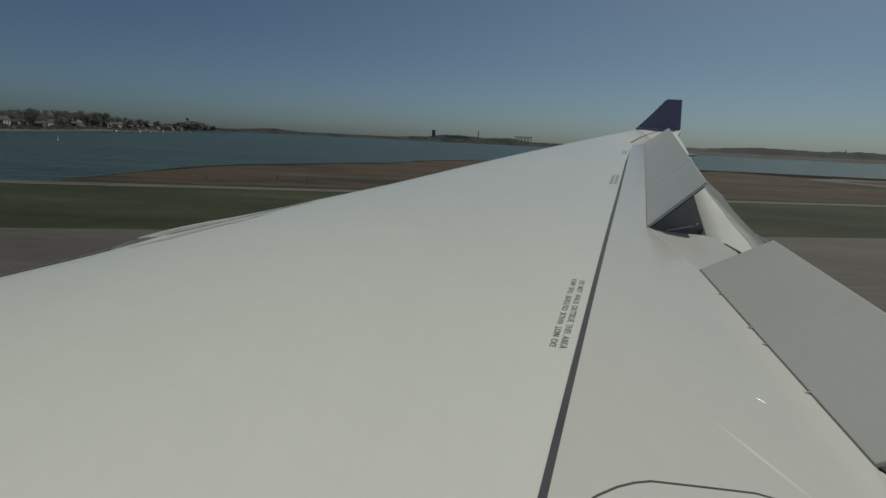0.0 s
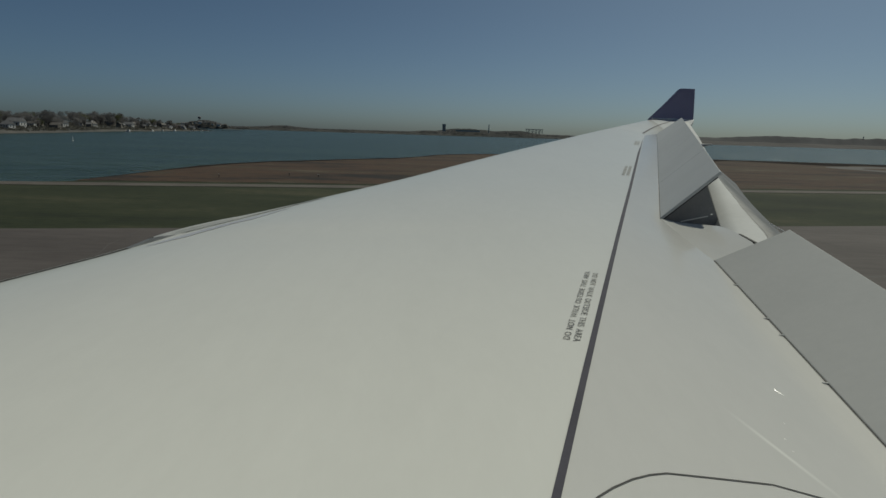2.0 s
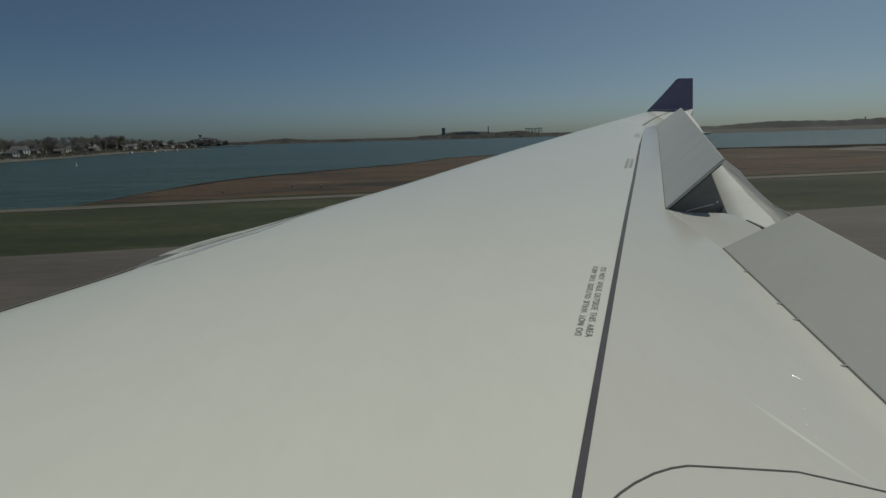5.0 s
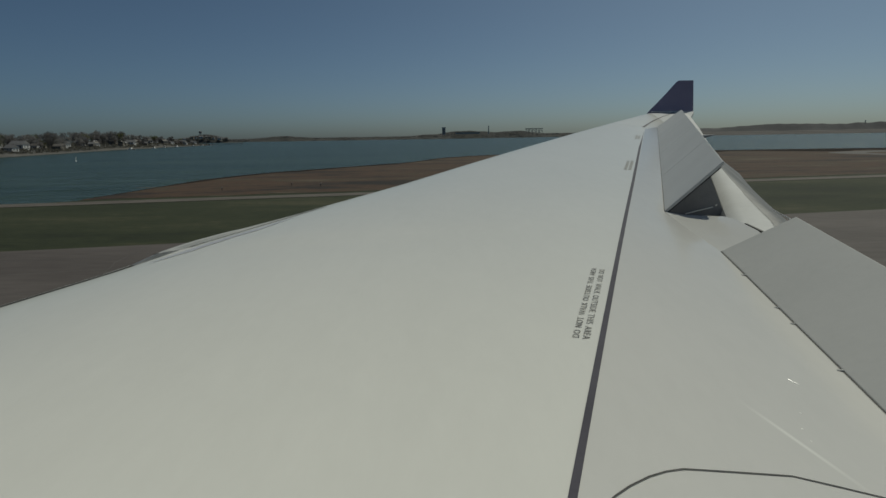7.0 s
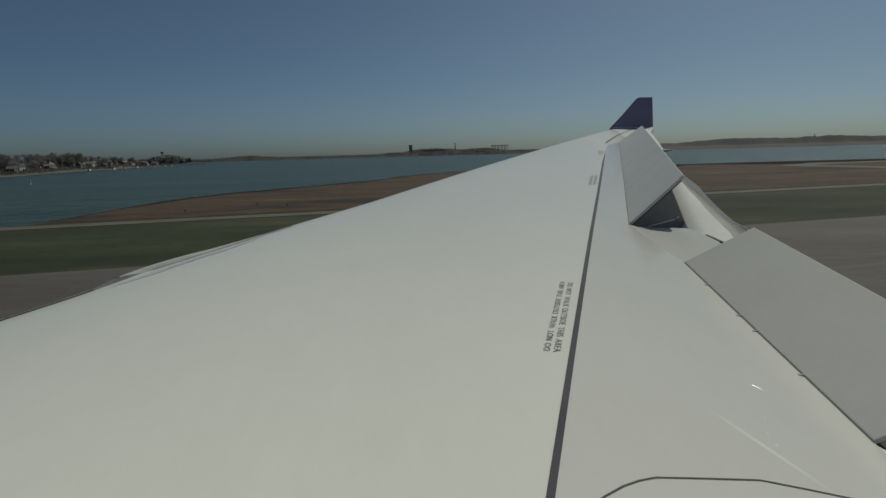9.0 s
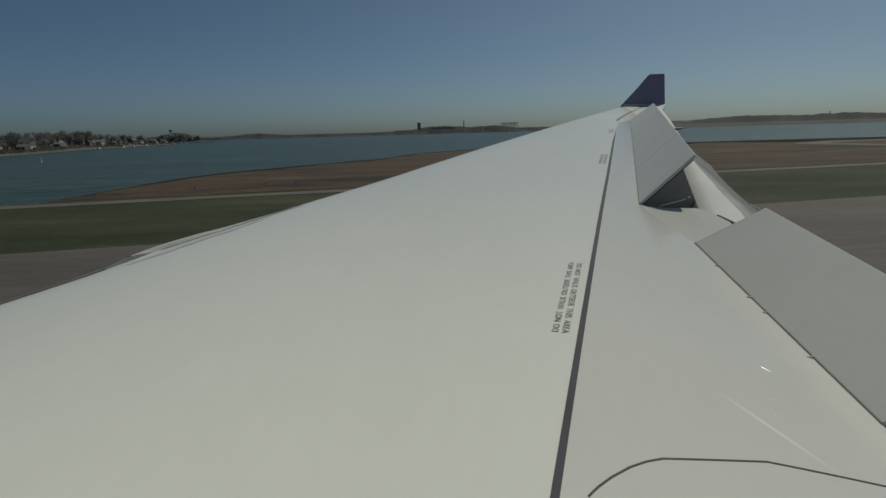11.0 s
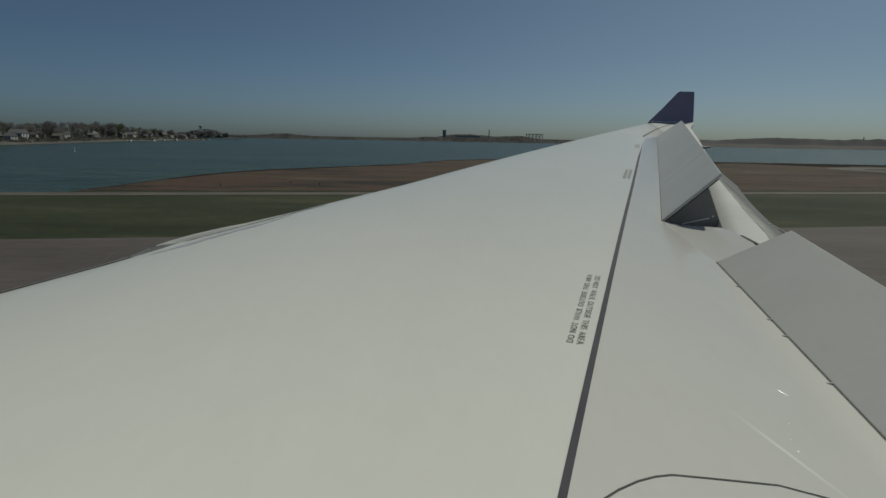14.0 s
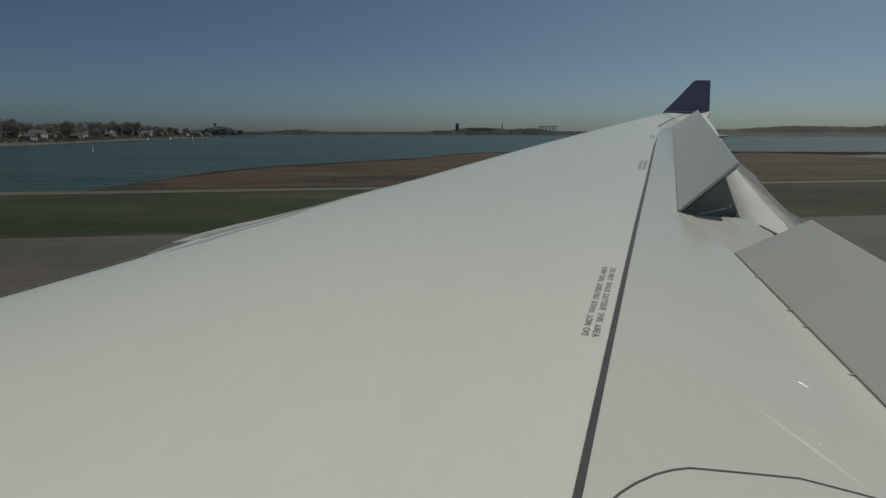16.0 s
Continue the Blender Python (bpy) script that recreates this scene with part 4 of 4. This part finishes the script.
def make_tree(height, spread, mat, seed, label):
    r = random.Random(seed)
    t = thing("tree", label, "tree", "trees on the headland")
    bm = bmesh.new()
    tube(bm, (0, 0, -0.6), (0.1, 0, height * 0.45), 0.028 * height, 0.016 * height, 7)
    ends = []
    for k in range(7):
        a, lift = k * 0.9 + r.uniform(-0.3, 0.3), r.uniform(0.55, 0.95)
        e = Vector((math.cos(a) * spread * r.uniform(0.3, 0.75), math.sin(a) * spread * r.uniform(0.3, 0.75), height * lift))
        tube(bm, (0.05, 0, height * r.uniform(0.25, 0.42)), e, 0.012 * height, 0.003 * height, 5)
        ends.append(e)
    part("trunk", bm, bark, t)
    verts, faces = [], []
    for e in ends + [Vector((0, 0, height * 0.84)), Vector((0, 0, height * 0.66)), Vector((spread * 0.3, 0, height * 0.4)), Vector((-spread * 0.3, 0, height * 0.36))]:
        rad = spread * r.uniform(0.34, 0.52)
        for _ in range(170):
            way = Vector((r.gauss(0, 1), r.gauss(0, 1), r.gauss(0, 0.8))).normalized()
            p = e + way * rad * r.random() ** 0.45
            u = (way + Vector((r.uniform(-1, 1), r.uniform(-1, 1), r.uniform(-0.4, 1)))).normalized() * r.uniform(0.25, 0.6)
            v = u.orthogonal().normalized() * r.uniform(0.05, 0.13)
            n = len(verts)
            verts += [p - u * 0.5, p + v, p + u, p - v]
            faces.append((n, n + 1, n + 2, n + 3))
    me = bpy.data.meshes.new("crown")
    me.from_pydata(verts, [], faces)
    me.materials.append(mat)
    c = new("crown", me)
    c.parent = t
    return t


BARE = "bare brown-grey spring tree on the headland"
protos = [make_tree(10, 4.2, bud_leaf, 1, BARE), make_tree(12, 4.8, bud_leaf, 2, BARE), make_tree(8.5, 4.0, bud_leaf, 3, BARE), make_tree(9.5, 3.6, twig_leaf, 6, "bare reddish-grey tree on the headland"), make_tree(9, 4.4, green_leaf, 4, "early green tree on the headland")]


def make_house(w, d, h, wall, roof, label):
    t = thing("house", label, "house", "shore houses")
    bm = bmesh.new()
    box(bm, (0, 0, h / 2 - 0.6), (w, d, h + 1.2))
    part("wall", bm, wall, t)
    bm = bmesh.new()
    a = [bm.verts.new(p) for p in ((-w / 2 - 0.4, -d / 2 - 0.4, h - 0.1), (w / 2 + 0.4, -d / 2 - 0.4, h - 0.1), (w / 2 + 0.4, d / 2 + 0.4, h - 0.1), (-w / 2 - 0.4, d / 2 + 0.4, h - 0.1), (-w / 2 - 0.4, 0, h + d * 0.38), (w / 2 + 0.4, 0, h + d * 0.38))]
    for f in ((0, 1, 5, 4), (2, 3, 4, 5), (0, 4, 3), (1, 2, 5), (3, 2, 1, 0)):
        bm.faces.new([a[i] for i in f])
    part("roof", bm, roof, t)
    for side in (-1, 1):
        for x in (-w * 0.3, 0, w * 0.3):
            bm = bmesh.new()
            box(bm, (x, side * d / 2, h * 0.55), (1.0, 0.12, 1.5))
            part("window", bm, window_dark, t)
    for y in (-d * 0.22, d * 0.22):
        bm = bmesh.new()
        box(bm, (w / 2, y, h * 0.55), (0.12, 1.0, 1.5))
        part("window", bm, window_dark, t)
    bm = bmesh.new()
    box(bm, (w * 0.25, d * 0.12, h + d * 0.38), (0.8, 0.8, 1.6))
    part("chimney", bm, house_roof, t)
    return t


houses = [make_house(8, 7, 4.6, house_wall, house_roof, "pale clapboard shore house with dark gable roof"), make_house(10.5, 7.5, 3.8, white_wall, slate_roof, "long white shore house with grey gable roof"), make_house(7, 6.5, 5.4, shingle_wall, slate_roof, "tall weathered shingle house with grey gable roof"), make_house(8.5, 7, 5.0, shingle_wall, house_roof, "brown shingle shore house with dark gable roof")]
rnd = random.Random(21)


def scatter(protos, spots, copies_only=False):
    used = set(range(len(protos))) if copies_only else set()
    for x, y, z, turn, k, size in spots:
        m = pose(x, y, z, 0, 0, turn) @ Matrix.Scale(size, 4)
        if k not in used:
            protos[k].matrix_basis = m
            used.add(k)
        else:
            copy_thing(protos[k], m)


spots = []
for i in range(330):
    f = i / 329
    y = 150 + 685 * f + rnd.uniform(-6, 6)
    d = 9 + 80 * rnd.random() ** 1.1
    x = head_edge(y) - d
    k = rnd.choices(range(5), (4, 3, 3, 3, 1.5))[0]
    size = rnd.uniform(0.56, 0.95) * (1.0 + 0.1 * max(0.0, (420 - y) / 200) + 0.3 * bump_at(y, 560, 70)) * (1 - 0.35 * max(0.0, (y - 700) / 150))
    spots.append((x, y, head_height(x, y) - 0.1, rnd.uniform(0, 360), k, size))
scatter(protos, spots)
spots = []
for i in range(56):
    y = 160 + 650 * (i + rnd.random() * 0.8) / 56
    x = head_edge(y) - (8, 20, 13, 34, 17, 26)[i % 6] - rnd.uniform(0, 5)
    spots.append((x, y, head_height(x, y), rnd.choice((0, 90)) + rnd.uniform(-20, 20), rnd.randrange(4), rnd.uniform(0.6, 0.88)))
scatter(houses, spots)

spots = []
for i in range(12):
    f = 0.30 + 0.55 * (i + rnd.random() * 0.7) / 12
    spots.append((-830 + 260 * f, 1668 + rnd.uniform(-4, 6), 4.5 + 9 * bump_at(f, 0.55, 0.22), rnd.uniform(-25, 25), i % 4, 1.25))
scatter(houses, spots, True)


# moored boats and a small pier off the headland
def motor_boat():
    t = thing("motor_boat", "small white motor boat moored off the headland", "boat", "moored boats")
    bm = bmesh.new()
    grid(bm, [[(x, w * math.cos(a), 0.75 - 0.9 * w * math.sin(a)) for a in [k * math.pi / 6 for k in range(7)]] for x, w in ((-3.0, 1.0), (-1.5, 1.15), (0.8, 1.1), (2.4, 0.6), (3.2, 0.05))])
    part("hull", bm, sail_white, t)
    bm = bmesh.new()
    grid(bm, [[(x, -w, 0.74), (x, 0, 0.80), (x, w, 0.74)] for x, w in ((-3.0, 1.0), (-1.5, 1.15), (0.8, 1.1), (2.4, 0.6), (3.2, 0.05))])
    part("deck", bm, white_wall, t)
    bm = bmesh.new()
    box(bm, (-0.1, 0, 1.35), (2.0, 1.5, 1.2), taper=0.8)
    bevelled(bm, 0.08, 2)
    part("cabin", bm, sail_white, t)
    bm = bmesh.new()
    box(bm, (0.85, 0, 1.45), (0.12, 1.1, 0.5))
    part("windscreen", bm, window_dark, t)
    return t


spots = []
for i in range(7):
    y = (470, 540, 590, 640, 700, 760, 800)[i]
    spots.append((head_edge(y) + 9 + rnd.uniform(-4, 4), y, -0.7, rnd.uniform(0, 360), 0, rnd.uniform(0.7, 1.1)))
scatter([motor_boat()], spots)
pier = thing("pier", "low dark timber pier off the headland", "pier", at=(-318, 770, 0))
pier.rotation_euler = (0, 0, radians(20))
bm = bmesh.new()
box(bm, (24, 0, 1.2), (56, 3.0, 0.35))
part("deck", bm, bark, pier)
for k in range(8):
    for side in (-1.2, 1.2):
        bm = bmesh.new()
        tube(bm, (-2 + 7.3 * k, side, -1.5), (-2 + 7.3 * k, side, 1.9), 0.22, 0.2, 7)
        part("post", bm, bark, pier)

# undergrowth between the trees
rnd = random.Random(33)
verts, faces = [], []
for _ in range(5200):
    y = rnd.uniform(150, 850)
    x = head_edge(y) - 3 - 75 * rnd.random() ** 1.6
    z = head_height(x, y)
    if z < 0.2:
        continue
    size = rnd.uniform(0.5, 1.5)
    for _ in range(6):
        p = Vector((x + rnd.gauss(0, 0.5) * size, y + rnd.gauss(0, 0.5) * size, z + rnd.uniform(0, 0.8) * size))
        u, v = [Vector((rnd.uniform(-1, 1), rnd.uniform(-1, 1), rnd.uniform(-1, 1))).normalized() * size * 0.4 for _ in range(2)]
        n = len(verts)
        verts.extend((p - u, p + v, p + u, p - v))
        faces.append((n, n + 1, n + 2, n + 3))
me = bpy.data.meshes.new("undergrowth")
me.from_pydata(verts, [], faces)
me.materials.append(scrub)
tagged(new("undergrowth", me), "bare brown undergrowth on the headland", "shrubs", kind="stuff")

# ---- far shore ----
def ridge(name, x0, x1, y, height, mat, label, depth=90, n=90, seed=0.0, category="hill"):
    bm = bmesh.new()
    rows = []
    for i in range(n + 1):
        f = i / n
        x = x0 + (x1 - x0) * f
        h = height(f) + 0.12 * height(f) * noise.noise((x * 0.02, seed, 0)) + 0.9 * noise.noise((x * 0.09, seed, 3)) * (height(f) > 2)
        rows.append([(x, y - depth * 0.5, -1.5), (x, y - depth * 0.42, 0.6), (x, y - depth * 0.2, max(0.6, h * 0.6)), (x, y, max(0.7, h)), (x, y + depth * 0.5, max(0.3, h * 0.5))])
    grid(bm, rows)
    return solo(name, bm, mat, label, category, kind="structure", smooth=True)


ridge("hill_west", -830, -570, 1700, lambda f: 5 + 19 * bump_at(f, 0.55, 0.22) + 6 * bump_at(f, 0.25, 0.12), headland_turf, "low wooded hill with a tower", seed=1.0)
ridge("shore_low", -760, 30, 2150, lambda f: 10 + 8 * bump_at(f, 0.22, 0.10) + 6 * bump_at(f, 0.9, 0.07), headland_turf, "long low far shore", seed=2.0, n=160)
ridge("shore_island", -40, 520, 2250, lambda f: 14 + 14 * bump_at(f, 0.2, 0.14) + 12 * bump_at(f, 0.58, 0.12) + 6 * bump_at(f, 0.36, 0.1), headland_turf, "low island shore with works buildings", seed=3.0, n=140)
def east_height(f):
    return 22 + 17 * bump_at(f, 0.29, 0.085) + 15 * bump_at(f, 0.45, 0.08) + 8 * bump_at(f, 0.1, 0.05) + 14 * bump_at(f, 0.7, 0.2)


ridge("hill_east", 700, 3300, 2500, east_height, hazed_turf, "low hills beyond the water, haze put into their colour", seed=4.0, n=200, depth=150)
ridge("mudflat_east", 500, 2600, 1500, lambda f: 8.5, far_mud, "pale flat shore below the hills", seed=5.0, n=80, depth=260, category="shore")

# woods on the far hills, as loose clumps
rnd = random.Random(8)
verts, faces = [], []


def clump(x, y, z, size):
    for _ in range(5):
        p = Vector((x + rnd.gauss(0, 0.4) * size, y + rnd.gauss(0, 0.4) * size, z + rnd.uniform(-0.1, 0.6) * size))
        u, v = [Vector((rnd.uniform(-1, 1), rnd.uniform(-0.4, 0.4), rnd.uniform(-1, 1))) * size * 0.5 for _ in range(2)]
        n = len(verts)
        verts.extend((p - u, p + v, p + u, p - v))
        faces.append((n, n + 1, n + 2, n + 3))


for _ in range(700):
    f = rnd.random()
    clump(-830 + 260 * f, 1690 + rnd.uniform(-20, 20), 3 + 18 * bump_at(f, 0.55, 0.22) * rnd.uniform(0.3, 1.0) + 4 * bump_at(f, 0.25, 0.12), rnd.uniform(2.5, 5))
for _ in range(900):
    f = rnd.random()
    clump(-760 + 790 * f, 2130 + rnd.uniform(-20, 20), 7 + 8 * bump_at(f, 0.22, 0.10) * rnd.random() + 4 * bump_at(f, 0.9, 0.07), rnd.uniform(2, 5))
for _ in range(500):
    f = rnd.random()
    clump(-40 + 560 * f, 2235 + rnd.uniform(-20, 20), 10 + 13 * bump_at(f, 0.16, 0.12) * rnd.random() + 9 * bump_at(f, 0.58, 0.12) * rnd.random(), rnd.uniform(2, 5))
me = bpy.data.meshes.new("far_woods")
me.from_pydata(verts, [], faces)
me.materials.append(bud_leaf)
tagged(new("far_woods", me), "bare brown woods on the far shore", "woods", kind="stuff")

# landmarks on the far shore
tower = thing("water_tower", "dark round water tower on a wooded hill", "tower", at=(-704, 1700, 18))
tower.scale = (0.72, 0.72, 0.8)
for k in range(6):
    bm = bmesh.new()
    a = k * math.tau / 6
    tube(bm, (4.5 * math.cos(a), 4.5 * math.sin(a), -2), (3.6 * math.cos(a), 3.6 * math.sin(a), 13), 0.5, 0.45, 6)
    part("leg", bm, hazed_steel, tower)
bm = bmesh.new()
tube(bm, (0, 0, 12), (0, 0, 14), 2.5, 6.2, 16)
tube(bm, (0, 0, 14), (0, 0, 19), 6.2, 6.2, 16)
tube(bm, (0, 0, 19), (0, 0, 20.5), 6.2, 1.0, 16)
part("tank", bm, hazed_steel, tower)
bm = bmesh.new()
tube(bm, (0, 0, -2), (0, 0, 12), 1.2, 1.2, 10)
part("riser", bm, hazed_steel, tower)

block = thing("tower_block", "tall grey concrete tower block on the far shore", "building", at=(6, 2180, 16))
block.scale = (0.62, 0.62, 0.8)
bm = bmesh.new()
box(bm, (0, 0, 14), (20, 20, 32))
part("wall", bm, far_wall, block)
bm = bmesh.new()
box(bm, (0, 0, 30), (23, 23, 4))
part("crown_storey", bm, far_wall, block)
for k in range(6):
    bm = bmesh.new()
    box(bm, (0, -10.1, 3 + 4 * k), (16, 0.4, 1.6))
    part("window_band", bm, window_dark, block)

works = thing("works_building", "long low works building on the far shore", "building", at=(95, 2200, 17))
bm = bmesh.new()
box(bm, (0, 0, 2), (90, 30, 6))
part("wall", bm, far_wall, works)
bm = bmesh.new()
box(bm, (0, 0, 5.2), (93, 33, 0.5))
part("roof", bm, far_wall, works)
stack = thing("chimney_stack", "slim grey chimney stack on the far shore", "chimney", at=(174, 2190, 14))
bm = bmesh.new()
tube(bm, (0, 0, 0), (0, 0, 30), 2.2, 1.6, 10)
part("shaft", bm, far_wall, stack)
bm = bmesh.new()
tube(bm, (0, 0, 29), (0, 0, 30.6), 2.2, 2.2, 10)
part("rim", bm, far_wall, stack)


def gantry(x):
    g = thing("gantry_crane", "dark harbour gantry crane on the far shore", "crane", "harbour cranes", at=(x, 2200, 16))
    g.scale = (0.58, 0.6, 0.72)
    for dx in (-8, 8):
        for dy in (-6, 6):
            bm = bmesh.new()
            tube(bm, (dx, dy, 0), (dx * 0.9, dy, 22), 0.9, 0.8, 6)
            part("leg", bm, hazed_steel, g)
    bm = bmesh.new()
    box(bm, (0, 0, 22.5), (24, 13, 2.6))
    part("girder", bm, hazed_steel, g)
    bm = bmesh.new()
    tube(bm, (-8, 0, 22), (8, 0, 6), 0.7, 0.7, 6)
    part("brace", bm, hazed_steel, g)
    return g


for x in (320, 333, 346, 359, 372):
    gantry(x)
hut = thing("hill_tower", "small grey tower on the hazy hills", "tower", at=(1810, 2503, 33))
hut.scale = (0.36, 0.36, 0.72)
bm = bmesh.new()
tube(bm, (0, 0, -2), (0, 0, 16), 5, 4, 10)
part("shaft", bm, far_wall, hut)
bm = bmesh.new()
tube(bm, (0, 0, 16), (0, 0, 21), 7, 7, 10)
part("cab", bm, far_wall, hut)
